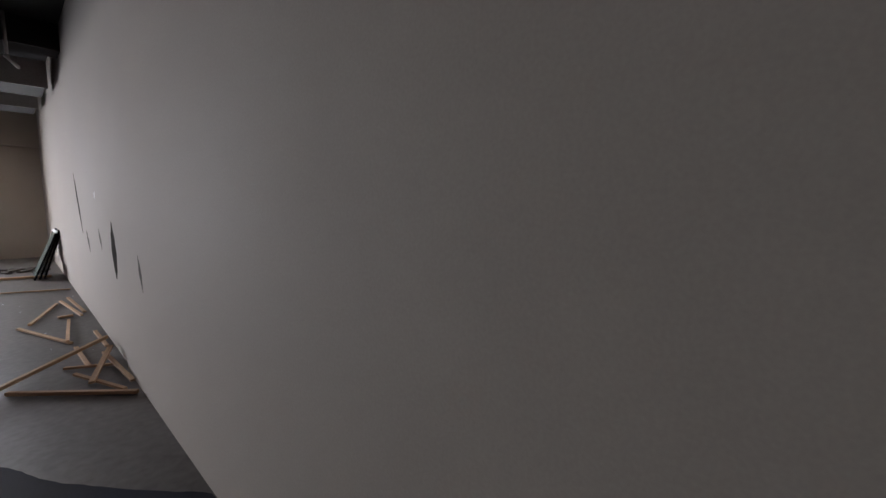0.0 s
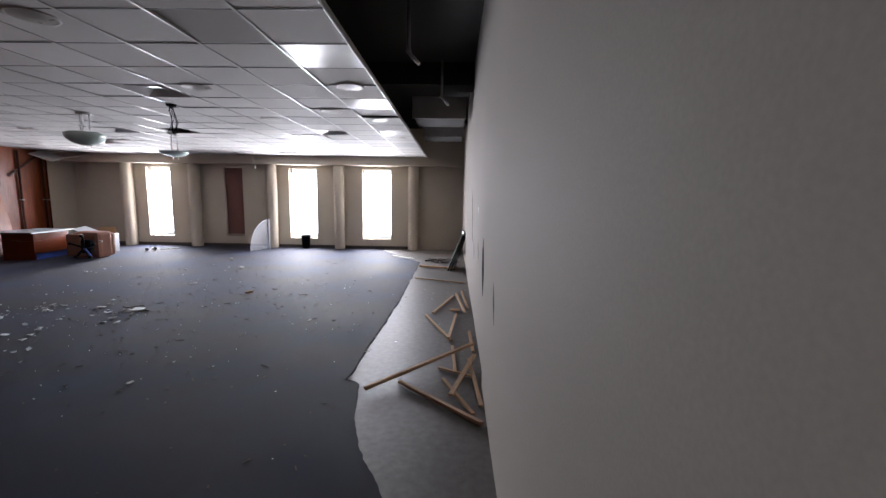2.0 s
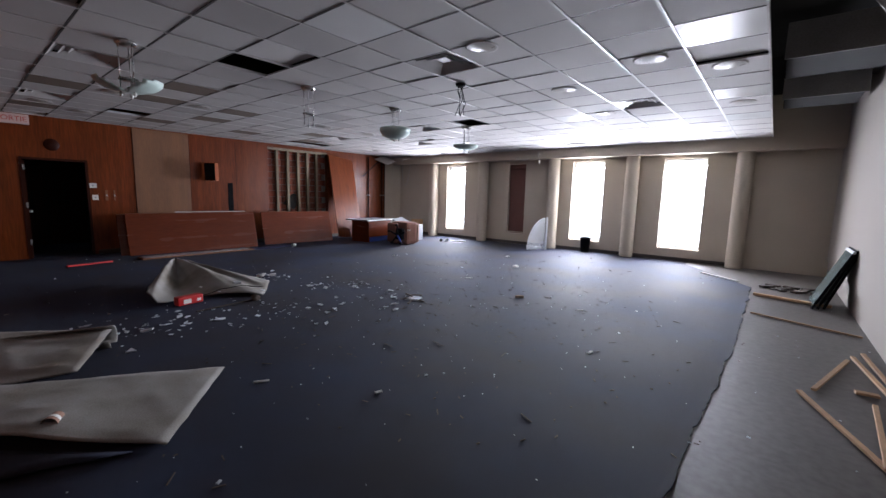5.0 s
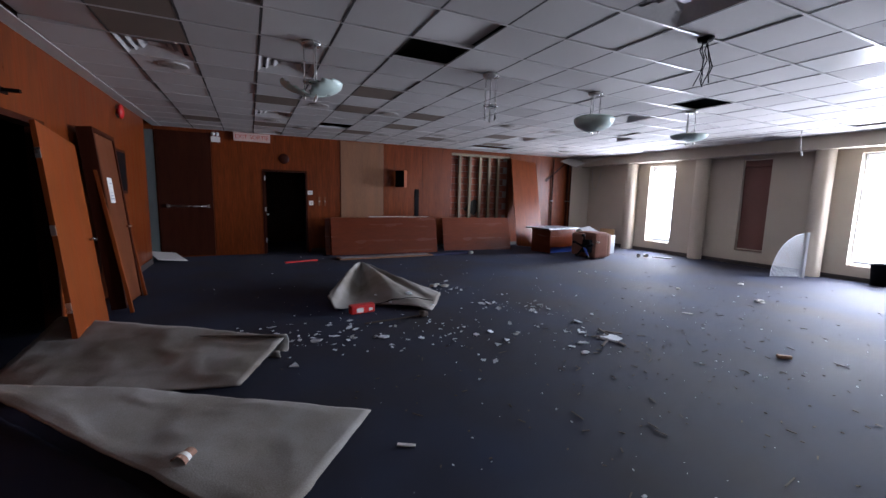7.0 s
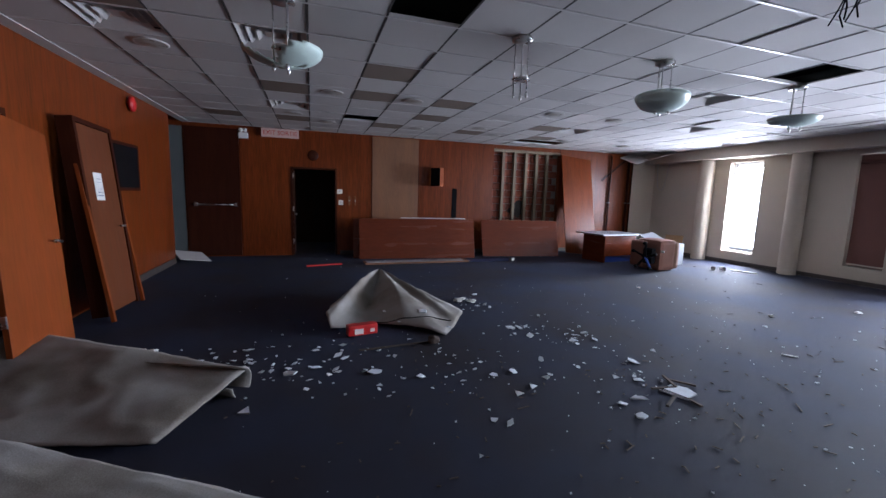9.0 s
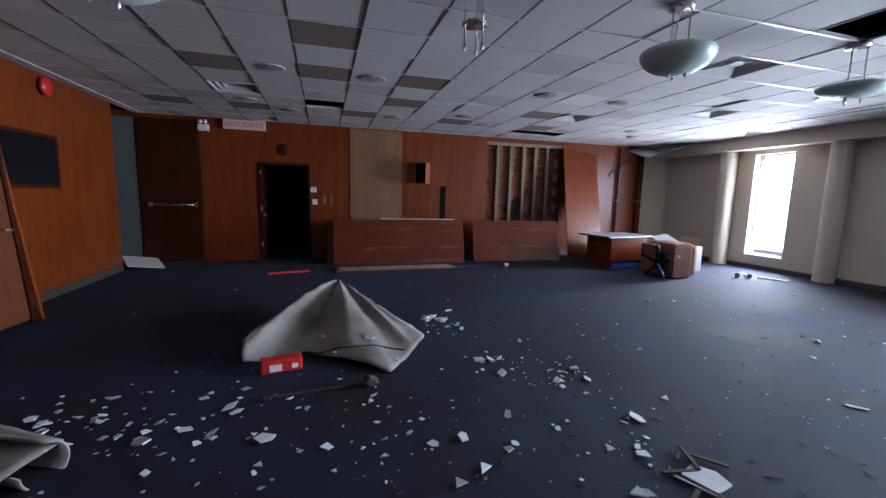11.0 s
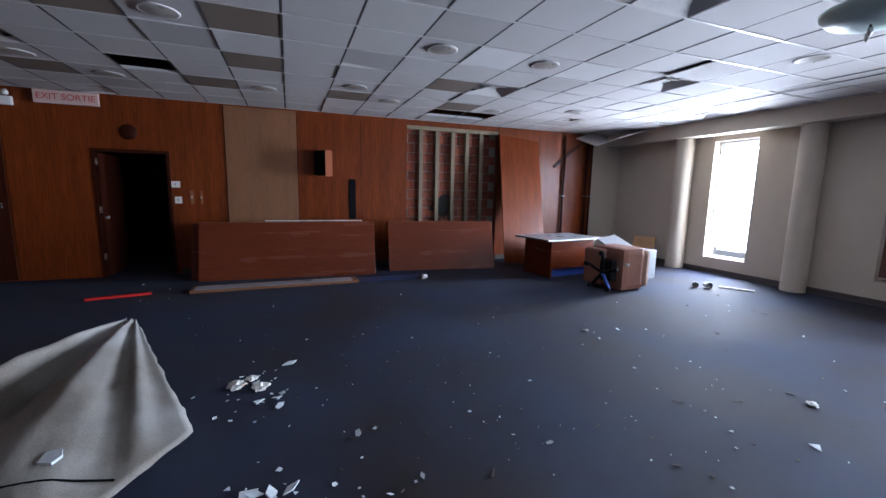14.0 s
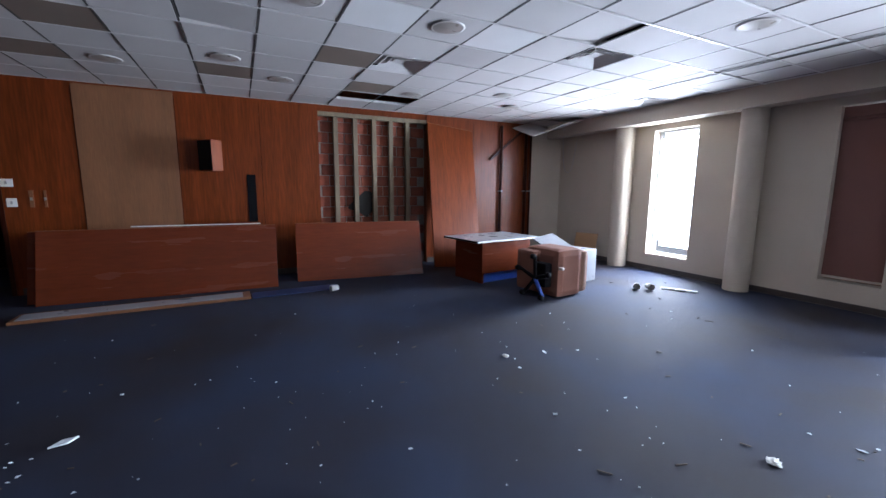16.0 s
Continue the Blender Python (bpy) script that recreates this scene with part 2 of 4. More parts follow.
bm = bmesh.new()
ys = [-3.0 + 0.05 * k for k in range(366)]
ys = [y for y in ys if y < NORTH - 0.01] + [NORTH - 0.005]
prev = None
for y in ys:
    e = carpet_edge(y)
    row = [bm.verts.new((x, y, z)) for x, z in ((-14.3, -0.004), (-8, -0.004), (-3, -0.004), (-0.9, -0.004), (e - 0.05, 0.0), (e, 0.002 + 0.007 * max(0, noise.noise((y * 2, 9, 0)))), (e, -0.008))]
    if prev:
        for k in range(6):
            bm.faces.new((prev[k], prev[k + 1], row[k + 1], row[k]))
    prev = row
solid("carpet", bm, M_CARPET, "dark blue-grey worn carpet with a torn edge", "carpet", "structure")

# ---------- walls ----------
bm = bmesh.new()
cuboid(bm, (EAST, -3.0, -0.01), (EAST + 0.16, 5.0, DECK))
cuboid(bm, (EAST, 5.0, 0.35), (EAST + 0.16, NORTH, DECK))
cuboid(bm, (EAST + 0.03, 5.0, -0.01), (EAST + 0.16, NORTH, 0.35))
solid("wall_east", bm, M_PAINT, "long off-white painted wall, scratched", "wall", "structure")
bm = bmesh.new()
wall_pieces(bm, "x", NORTH, 0.3, -13.6, EAST + 0.16, -0.01, DECK, [(a, b, SILL, HEAD) for a, b in WINDOWS] + [(*BLIND, SILL + 0.05, HEAD)])
solid("wall_north", bm, M_BEIGE, "beige painted outer wall with tall narrow windows", "wall", "structure")
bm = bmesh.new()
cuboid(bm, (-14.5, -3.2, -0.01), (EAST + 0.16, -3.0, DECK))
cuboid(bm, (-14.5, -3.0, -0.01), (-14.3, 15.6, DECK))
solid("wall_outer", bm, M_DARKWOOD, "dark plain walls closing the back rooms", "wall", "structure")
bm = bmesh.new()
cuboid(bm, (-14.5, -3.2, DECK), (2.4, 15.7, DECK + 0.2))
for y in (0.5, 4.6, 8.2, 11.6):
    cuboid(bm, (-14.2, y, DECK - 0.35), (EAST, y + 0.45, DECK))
solid("roof_deck", bm, M_DECK, "concrete deck with beams above the ceiling, coloured as in deep shade", "roof deck", "structure")

# wood-panelled west wall
bm = bmesh.new()
wall_pieces(bm, "y", WEST, -0.14, -3.0, 9.22, -0.01, 3.4, [(3.88, 4.88, -0.01, 2.14)])
cuboid(bm, (WEST - 0.14, 11.38, -0.01), (WEST, 14.1, 3.4))
cuboid(bm, (WEST - 0.14, 9.22, 2.94), (WEST - 0.02, 11.38, 3.4))
wall_west = solid("wall_west", bm, M_WOOD, "red-brown wood-panelled end wall with a stripped bay", "wall", "structure")
bm = bmesh.new()
cuboid(bm, (WEST - 0.2, 14.1, -0.01), (WEST - 0.06, NORTH, DECK))
solid("wall_return", bm, M_BEIGE, "beige painted wall by the corner", "wall", "structure")
# panel joints of the panelling
for k, y in enumerate((1.6, 2.74, 5.8, 7.04, 8.25, 12.5)):
    bm = bmesh.new()
    cuboid(bm, (WEST, y - 0.004, 0), (WEST + 0.003, y + 0.004, 2.97))
    part("panel_joint", bm, M_DARKWOOD, wall_west)

# wood-panelled south wall with doorway and borrowed lights
bm = bmesh.new()
wall_pieces(bm, "x", SOUTH, -0.14, -10.7, -1.6, -0.01, 3.4, [(-6.0, -4.5, -0.01, 2.25), (-4.4, -2.0, 1.62, 2.25)])
cuboid(bm, (-1.74, -3.0, -0.01), (-1.6, SOUTH - 0.14, 3.4))
cuboid(bm, (-10.7, 0.4, -0.01), (-10.56, SOUTH - 0.14, 3.4))
solid("wall_south", bm, M_WOOD, "red-brown wood-panelled side wall with dark openings", "wall", "structure")
# near-black wall behind the openings: the room's gloom is in its colour
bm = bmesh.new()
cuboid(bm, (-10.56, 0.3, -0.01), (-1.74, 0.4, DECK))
solid("wall_back_room", bm, M_DECK, "wall of the room behind, its unlit gloom put into the colour", "wall", "structure")
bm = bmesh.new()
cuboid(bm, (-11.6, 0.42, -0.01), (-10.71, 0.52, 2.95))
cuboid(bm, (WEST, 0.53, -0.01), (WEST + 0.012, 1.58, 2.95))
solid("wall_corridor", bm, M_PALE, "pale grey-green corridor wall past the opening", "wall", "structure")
for lo, hi in (((-10.69, SOUTH, 0), (-7.6, SOUTH + 0.012, 0.12)), ((-14.2, NORTH - 0.012, 0), (0.0, NORTH, 0.09)), ((WEST, 5.0, 0), (WEST + 0.012, 9.2, 0.1)), ((WEST, 11.4, 0), (WEST + 0.012, 14.08, 0.1))):
    bm = bmesh.new()
    cuboid(bm, lo, hi)
    solid("baseboard", bm, M_BASEB, "dark vinyl skirting along the wall", "skirting", "structure")

# round engaged columns and the bulkhead above them
for x in COLUMNS:
    bm = bmesh.new()
    lathe(bm, [(0.175, 0), (0.175, 2.77)], 32, pose(x, 14.86, 0))
    cuboid(bm, (x - 0.1, 14.95, 0), (x + 0.1, NORTH, 2.77))
    solid("column", bm, M_BEIGE, "beige painted round column against the window wall", "column", "structure", "columns along the window wall")
bm = bmesh.new()
cuboid(bm, (-14.2, 14.6, 2.77), (EAST, 14.9, DECK))
solid("bulkhead", bm, M_BEIGE, "beige bulkhead beam over the columns", "beam", "structure")
bm = bmesh.new()
cuboid(bm, (WEST, 14.9, 2.86), (EAST, NORTH, 2.95))
solid("soffit", bm, M_BEIGE, "light recess above the windows", "soffit", "structure")

# windows
for k, (a, b) in enumerate(WINDOWS, 1):
    w = thing("window_%d" % k, pose((a + b) / 2, NORTH, SILL), "tall narrow window flooded with white daylight", "window", "tall windows", "structure")
    hw, h = (b - a) / 2, HEAD - SILL
    boxpart("window_sill", (-hw, 0.02, -0.0), (hw, 0.25, 0.02), M_BEIGE, w)
    bm = bmesh.new()
    for lo, hi in (((-hw, 0.17, 0.02), (-hw + 0.03, 0.23, h)), ((hw - 0.03, 0.17, 0.02), (hw, 0.23, h)), ((-hw + 0.03, 0.17, h - 0.03), (hw - 0.03, 0.23, h)), ((-hw + 0.03, 0.17, 0.02), (hw - 0.03, 0.23, 0.05))):
        cuboid(bm, lo, hi)
    part("window_frame", bm, M_WHITEP, w)
    bm = bmesh.new()
    cuboid(bm, (-hw + 0.03, 0.197, 0.05), (hw - 0.03, 0.203, h - 0.03))
    part("pane", bm, glass, w).visible_shadow = False
w = thing("window_blind", pose((BLIND[0] + BLIND[1]) / 2, NORTH, SILL + 0.05), "narrow window closed by a maroon roller blind", "blind")
bm = bmesh.new()
rows = []
for k in range(21):
    z = 0.06 + (HEAD - SILL - 0.12) * k / 20
    rows.append([bm.verts.new((-0.33 + 0.66 * i / 8, 0.1 + 0.02 * math.sin(i * 0.9 + k * 0.25), z)) for i in range(9)])
for a, b in zip(rows, rows[1:]):
    for i in range(8):
        bm.faces.new((a[i], a[i + 1], b[i + 1], b[i])).smooth = True
part("blind_fabric", bm, M_BLINDM, w)
bm = bmesh.new()
rod(bm, (-0.34, 0.1, 2.16), (0.34, 0.1, 2.16), 0.028)
part("roller", bm, M_BLINDM, w)
boxpart("bottom_bar", (-0.33, 0.09, 0.03), (0.33, 0.12, 0.06), M_BEIGE, w)
boxpart("blind_backing", (-0.345, 0.2, 0.0), (0.345, 0.24, 2.2), M_BLINDM, w)

glow = bpy.data.materials.new("overcast_daylight_outside")
glow.use_nodes = True
gp = glow.node_tree.nodes["Principled BSDF"]
gp.inputs["Base Color"].default_value = (0.8, 0.8, 0.8, 1)
gp.inputs["Emission Color"].default_value, gp.inputs["Emission Strength"].default_value = (0.93, 0.96, 1.0, 1), 3.0
bm = bmesh.new()
cuboid(bm, (-30, NORTH + 6.0, -0.2), (25, NORTH + 6.1, 14))
solid("backdrop", bm, glow, "white daylight haze outside the windows", "backdrop", "structure")

# ---------- suspended ceiling ----------
PITCH = 0.637
X0, Y0 = 0.52, 1.75
HOLES = {(-4.1, 5.2), (-4.2, 9.64), (-9.2, 5.3), (-10.7, 9.6), (-10.7, 10.6)}
LENSES = {(0.2, 5.55), (0.2, 7.46), (0.2, 9.5), (0.2, 11.6), (-2.3, 5.0), (-2.3, 8.9), (-2.3, 10.3), (-7.35, 10.3), (-7.4, 9.1)}
BROWNS = {(-7.4, 4.0), (-7.4, 5.27), (-7.43, 6.52), (-8.67, 6.57), (-10.04, 4.04), (-10.04, 5.97), (-9.95, 2.71), (-9.9, 7.9), (-10.0, 9.79), (-8.58, 9.09), (-4.12, 2.66), (-4.8, 2.66), (-6.1, 5.2)}
cell = lambda x, y: (math.floor((X0 - x) / PITCH), math.floor((y - Y0) / PITCH))
holes, lenses, browns = ({cell(*p) for p in s} for s in (HOLES, LENSES, BROWNS))
DIFFUSERS = [(-5.4, 9.6), (-8.65, 9.75), (-7.3, 11.7), (-8.7, 4.08), (-2.31, 6.37), (-0.9, 9.4), (-5.34, 3.9), (-8.6, 14.2), (-5.37, 13.95), (-5.36, 2.69)]
diffs = {cell(*p) for p in DIFFUSERS}
NX, NY = 21, 21
bm = bmesh.new()
for i in range(NX):
    for j in range(NY):
        x1, y0 = X0 - i * PITCH, Y0 + j * PITCH
        x0, y1 = max(x1 - PITCH, WEST), min(y0 + PITCH, 14.6)
        if x0 >= x1 or y0 >= 14.58 or (i, j) in holes or (i, j) in diffs:
            continue
        lift = rng.choice((0, 0, 0, 0, 0.002, 0.004))
        tilt = rng.uniform(-0.006, 0.006)
        if rng.random() < 0.05:
            tilt = rng.choice((-0.035, 0.03))
        index = 2 if (i, j) in lenses else 3 if (i, j) in browns else 1 if rng.random() < 0.16 else 0
        g = 0.012
        vs = cuboid(bm, (x0 + g, y0 + g, CEIL + lift), (x1 - g, y1 - g, CEIL + lift + 0.016), None, index)
        for v in vs:
            v.co.z += tilt * ((v.co.y - y0) / PITCH - 0.5) + abs(tilt) * 0.5
for i in range(NX + 1):
    x = X0 - i * PITCH
    if x > WEST:
        cuboid(bm, (x - 0.012, Y0, CEIL - 0.004), (x + 0.012, 14.6, CEIL - 0.001), None, 4)
        cuboid(bm, (x - 0.002, Y0, CEIL - 0.001), (x + 0.002, 14.6, CEIL + 0.035), None, 4)
for j in range(NY + 1):
    y = Y0 + j * PITCH
    if y < 14.6:
        cuboid(bm, (WEST, y - 0.009, CEIL + 0.0), (X0, y + 0.009, CEIL + 0.003), None, 5)
cuboid(bm, (X0 - 0.006, Y0, CEIL - 0.012), (X0 + 0.004, 14.6, CEIL + 0.05), None, 4)
cuboid(bm, (WEST, SOUTH, CEIL - 0.01), (X0, Y0, CEIL + 0.01), None, 0)
solid("ceiling", bm, [M_TILE, M_TILE2, M_LENS, M_BROWN, M_TBAR, M_GAP], "suspended ceiling of white tiles, some missing or tan", "ceiling", "structure")
bm = bmesh.new()
cuboid(bm, (-8.1, 13.42, CEIL - 0.01), (-3.0, 13.46, CEIL - 0.006))
solid("ceiling_track", bm, M_GAP, "thin dark slot track along the ceiling", "track")
# sagging corner tiles
bm = bmesh.new()
cuboid(bm, (-0.3, -0.3, 0), (0.3, 0.3, 0.015), pose(-11.2, 13.75, 2.86, 18, 22, 20))
solid("fallen_tile", bm, M_TILE2, "sagging ceiling tile hanging in the corner", "ceiling tile")
bm = bmesh.new()
cuboid(bm, (-0.3, -0.3, 0), (0.3, 0.3, 0.015), pose(-10.7, 14.2, 2.9, 14, -8, 0))
solid("fallen_tile", bm, M_TILE2, "sagging ceiling tile hanging in the corner", "ceiling tile")

# plenum duct, pipe and hangers in the open strip
d = thing("air_duct", pose(1.12, 9.6, 3.25), "sheet metal duct above the open strip, coloured as in deep shade", "duct")
# the duct body takes the shade-dark deck colour instead of bare metal
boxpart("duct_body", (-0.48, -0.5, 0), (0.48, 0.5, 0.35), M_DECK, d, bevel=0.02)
boxpart("flange", (-0.5, -0.53, -0.02), (0.5, -0.5, 0.37), M_PIPE, d)
d2 = copy_thing(d, pose(1.12, 12.2, 3.3))
for y, x in ((6.0, 0.9), (8.0, 1.2)):
    p = thing("sprinkler_pipe", pose(x, y, 3.3), "pale pipe drop with a bent end in the plenum", "pipe")
    bm = bmesh.new()
    rod(bm, (0, 0, 0.6), (0, 0, 0.05), 0.02)
    rod(bm, (0, 0, 0.05), (0.1, 0.16, -0.02), 0.02)
    part("pipe_run", bm, M_PIPE, p)
    bm = bmesh.new()
    lathe(bm, [(0.001, 0), (0.03, 0), (0.03, 0.03), (0.001, 0.03)], 12, pose(0, 0, 0.05))
    part("pipe_joint", bm, M_PIPE, p)

# ---------- ceiling fixtures ----------
first = None
for x, y in ((-6.12, 2.76), (-7.45, 4.62), (-7.49, 5.87), (-7.4, 8.42), (-7.4, 9.7), (-9.45, 4.01), (-10.1, 4.66), (-10.07, 6.57), (-9.38, 7.82), (-10.1, 8.49), (-10.1, 10.45), (-9.45, 11.77), (-10.17, 12.45), (-6.05, 12.15), (-1.68, 8.29), (-1.67, 10.15), (0.18, 6.26), (-1.7, 6.33), (-0.46, 7.64), (0.18, 8.29), (-1.68, 4.42), (0.19, 10.36)):
    if first is None:
        first = thing("downlight", pose(x, y, CEIL), "round recessed downlight with a pale trim ring", "downlight", "recessed downlights")
        bm = bmesh.new()
        lathe(bm, [(0.165, 0.001), (0.163, -0.006), (0.145, -0.009), (0.138, -0.007)], 32)
        part("trim_ring", bm, M_TILE, first)
        bm = bmesh.new()
        lathe(bm, [(0.14, -0.006), (0.07, -0.014), (0.001, -0.017)], 32)
        part("lens", bm, M_DULL_LENS, first)
    else:
        copy_thing(first, pose(x, y, CEIL))
first = None
for x, y in DIFFUSERS:
    i, j = cell(x, y)
    cx, cy = X0 - (i + 0.5) * PITCH, Y0 + (j + 0.5) * PITCH
    if first is None:
        first = thing("air_diffuser", pose(cx, cy, CEIL), "square grey metal ceiling air diffuser", "air vent", "ceiling air diffusers")
        boxpart("backing", (-0.31, -0.31, 0.07), (0.31, 0.31, 0.09), M_TILE2, first)
        for q, (r, zz) in enumerate(((0.31, 0.0), (0.225, 0.012), (0.145, 0.022))):
            bm = bmesh.new()
            s = r - 0.055
            lo = [bm.verts.new((sx * r, sy * r, zz)) for sx, sy in ((-1, -1), (1, -1), (1, 1), (-1, 1))]
            hi = [bm.verts.new((sx * s, sy * s, zz + 0.04)) for sx, sy in ((-1, -1), (1, -1), (1, 1), (-1, 1))]
            for k in range(4):
                bm.faces.new((lo[k], lo[(k + 1) % 4], hi[(k + 1) % 4], hi[k]))
            part("louvre_ring", bm, M_TBAR, first)
        boxpart("centre_plate", (-0.07, -0.07, 0.045), (0.07, 0.07, 0.055), M_TBAR, first)
    else:
        copy_thing(first, pose(cx, cy, CEIL))

def pendant(x, y, bowl, label):
    p = thing("pendant_lamp", pose(x, y, CEIL), label, "pendant lamp", "row of pendant lamps")
    bm = bmesh.new()
    lathe(bm, [(0.001, 0), (0.095, 0), (0.095, -0.03), (0.001, -0.035)], 28)
    part("canopy", bm, M_CHROME, p)
    for k in range(3):
        a = 2.1 * k + 0.5
        bm = bmesh.new()
        rod(bm, (0.07 * math.cos(a), 0.07 * math.sin(a), -0.03), (0.07 * math.cos(a), 0.07 * math.sin(a), -0.5), 0.006, 8)
        part("rod", bm, M_CHROME, p)
        bm = bmesh.new()
        lathe(bm, [(0.001, 0.0), (0.012, 0.0), (0.014, -0.03), (0.001, -0.05)], 12, pose(0.07 * math.cos(a), 0.07 * math.sin(a), -0.5))
        part("finial", bm, M_CHROME, p)
    bm = bmesh.new()
    lathe(bm, [(0.001, -0.36), (0.085, -0.36), (0.085, -0.375), (0.001, -0.375)], 20)
    part("socket_plate", bm, M_CHROME, p)
    if bowl == "full":
        bm = bmesh.new()
        prof = [(0.27 * math.cos(a), -0.35 - 0.17 * math.sin(a)) for a in [1.5 * k / 10 for k in range(11)]]
        lathe(bm, [(0.22, -0.32), (0.26, -0.335)] + prof + [(0.001, -0.52)], 36)
        part("glass_bowl", bm, M_BOWL, p)
    elif bowl == "shallow":
        bm = bmesh.new()
        prof = [(0.27 * math.cos(a), -0.38 - 0.11 * math.sin(a)) for a in [1.5 * k / 10 for k in range(11)]]
        lathe(bm, prof + [(0.001, -0.49)], 36)
        part("glass_bowl", bm, M_BOWL, p).modifiers.new("wall", "SOLIDIFY").thickness = 0.006
    elif bowl == "broken":
        bm = bmesh.new()
        prof = [(0.3 * math.cos(a), -0.37 - 0.13 * math.sin(a)) for a in [1.5 * k / 10 for k in range(11)]]
        lathe(bm, prof + [(0.001, -0.5)], 36)
        gone = [f for f in bm.faces if f.calc_center_median().z > -0.44 + 0.06 * math.sin(3 * math.atan2(f.calc_center_median().y, f.calc_center_median().x)) and f.calc_center_median().y < 0.14]
        bmesh.ops.delete(bm, geom=gone, context="FACES")
        part("glass_bowl", bm, M_BOWL, p, "broken glass bowl").modifiers.new("wall", "SOLIDIFY").thickness = 0.006
    return p


pendant(-4.56, 4.12, "broken", "pendant lamp with a broken frosted glass bowl")
pendant(-4.56, 6.2, "", "bare pendant lamp fitting without its bowl")
pendant(-4.56, 7.9, "full", "pendant lamp with an intact frosted glass bowl")
pendant(-4.62, 10.07, "shallow", "pendant lamp with a shallow frosted glass bowl")
p = thing("torn_lamp_wires", pose(-2.67, 7.27, CEIL), "torn-off lamp mount with dangling black wires", "lamp wires")
bm = bmesh.new()
lathe(bm, [(0.001, 0), (0.07, 0), (0.06, -0.03), (0.001, -0.03)], 16)
cuboid(bm, (-0.02, -0.12, -0.05), (0.02, 0.1, -0.035), pose(0, 0, 0, 14, 0, 30))
part("mount", bm, M_BLACK, p)
for k in range(5):
    bm = bmesh.new()
    q = Vector((0.02 * math.cos(k), 0.02 * math.sin(k), -0.03))
    for s in range(5):
        e = q + Vector((rng.uniform(-0.035, 0.035), rng.uniform(-0.035, 0.035), -0.075))
        rod(bm, q, e, 0.0045, 6)
        q = e
    part("wire", bm, M_BLACK, p)
p = thing("hanging_cable", pose(-4.6, 13.5, CEIL), "thin cable with a small socket hanging from the ceiling", "cable")
bm = bmesh.new()
rod(bm, (0, 0, 0), (0.01, 0, -0.3), 0.006)
rod(bm, (0.01, 0, -0.3), (0.04, 0, -0.42), 0.006)
part("wire", bm, M_GREYM, p)
bm = bmesh.new()
rod(bm, (0.04, 0, -0.42), (0.045, 0, -0.5), 0.018)
part("socket", bm, M_WHITEP, p)

# ---------- west wall things ----------
d = thing("door_1", pose(WEST, 3.88, 0), "dark open doorway with a metal frame and hinges", "door", "", "structure")
for lo, hi in (((-0.14, -0.05, 0), (0.015, 0.0, 2.17)), ((-0.14, 1.0, 0), (0.015, 1.05, 2.17)), ((-0.14, 0.0, 2.12), (0.015, 1.0, 2.17))):
    boxpart("door_frame", lo, hi, M_DARKWOOD, d)
for z in (0.3, 1.1, 1.9):
    boxpart("hinge", (0.0, -0.005, z), (0.02, 0.03, z + 0.11), M_CHROME, d, "bare metal hinge")
leaf = boxpart("door_leaf", (-1.0, -0.02, 0.01), (-0.02, 0.03, 2.1), M_DARKWOOD, d, "open dark wooden leaf")
bm = bmesh.new()
rod(bm, (-0.08, 0.03, 1.02), (-0.08, 0.09, 1.02), 0.03, 14)
part("door_handle", bm, M_CHROME, leaf)

d = thing("door_2", pose(WEST, 1.6, 0), "closed dark wooden exit door with a push bar", "door", "", "structure")
boxpart("door_leaf", (0.0, 0.02, 0.02), (0.03, 1.12, 2.96), M_DARKWOOD, d)
bm = bmesh.new()
rod(bm, (0.09, 0.18, 1.22), (0.09, 1.04, 1.22), 0.014, 12)
part("push_bar", bm, M_CHROME, d)
for y in (0.2, 1.02):
    boxpart("bar_bracket", (0.03, y - 0.03, 1.18), (0.105, y + 0.03, 1.26), M_CHROME, d, bevel=0.006)

bm = bmesh.new()
cuboid(bm, (WEST, 5.81, 0.02), (WEST + 0.014, 7.03, 3.02), bevel=0.002)
solid("plywood_sheet", bm, M_PLY, "bare pale plywood sheet fixed to the panelling", "plywood")
s = thing("exit_sign", pose(WEST + 0.1, 3.63, 2.82), "faded exit sign with dull red letters", "exit sign")
boxpart("sign_box", (-0.03, -0.41, 0), (0.03, 0.41, 0.2), M_SIGN, s, bevel=0.006)
boxpart("mounting", (-0.1, -0.1, 0.05), (-0.03, 0.1, 0.15), M_BLACK, s)
cu = bpy.data.curves.new("lettering", "FONT")
cu.body, cu.size, cu.extrude, cu.align_x, cu.align_y = "EXIT SORTIE", 0.135, 0.001, "CENTER", "CENTER"
t_ob = new("lettering_source", cu)
deps = bpy.context.evaluated_depsgraph_get()
me = bpy.data.meshes.new_from_object(t_ob.evaluated_get(deps))
bpy.data.objects.remove(t_ob)
me.materials.clear()
me.materials.append(M_REDINK)
txt = new("lettering", me)
txt.parent = s
txt.matrix_basis = Matrix(((0, 0, 1, 0.033), (1, 0, 0, 0), (0, 1, 0, 0.1), (0, 0, 0, 1)))
s = thing("emergency_light", pose(WEST, 2.83, 2.76), "small white twin-head emergency light", "emergency light")
boxpart("battery_box", (0, -0.1, 0), (0.07, 0.1, 0.13), M_WHITEP, s, bevel=0.008)
for y in (-0.045, 0.045):
    bm = bmesh.new()
    lathe(bm, [(0.001, 0), (0.035, 0), (0.045, 0.05), (0.001, 0.055)], 16, pose(0.05, y, 0.17, 0, 70, 0))
    part("lamp_head", bm, M_WHITEP, s)
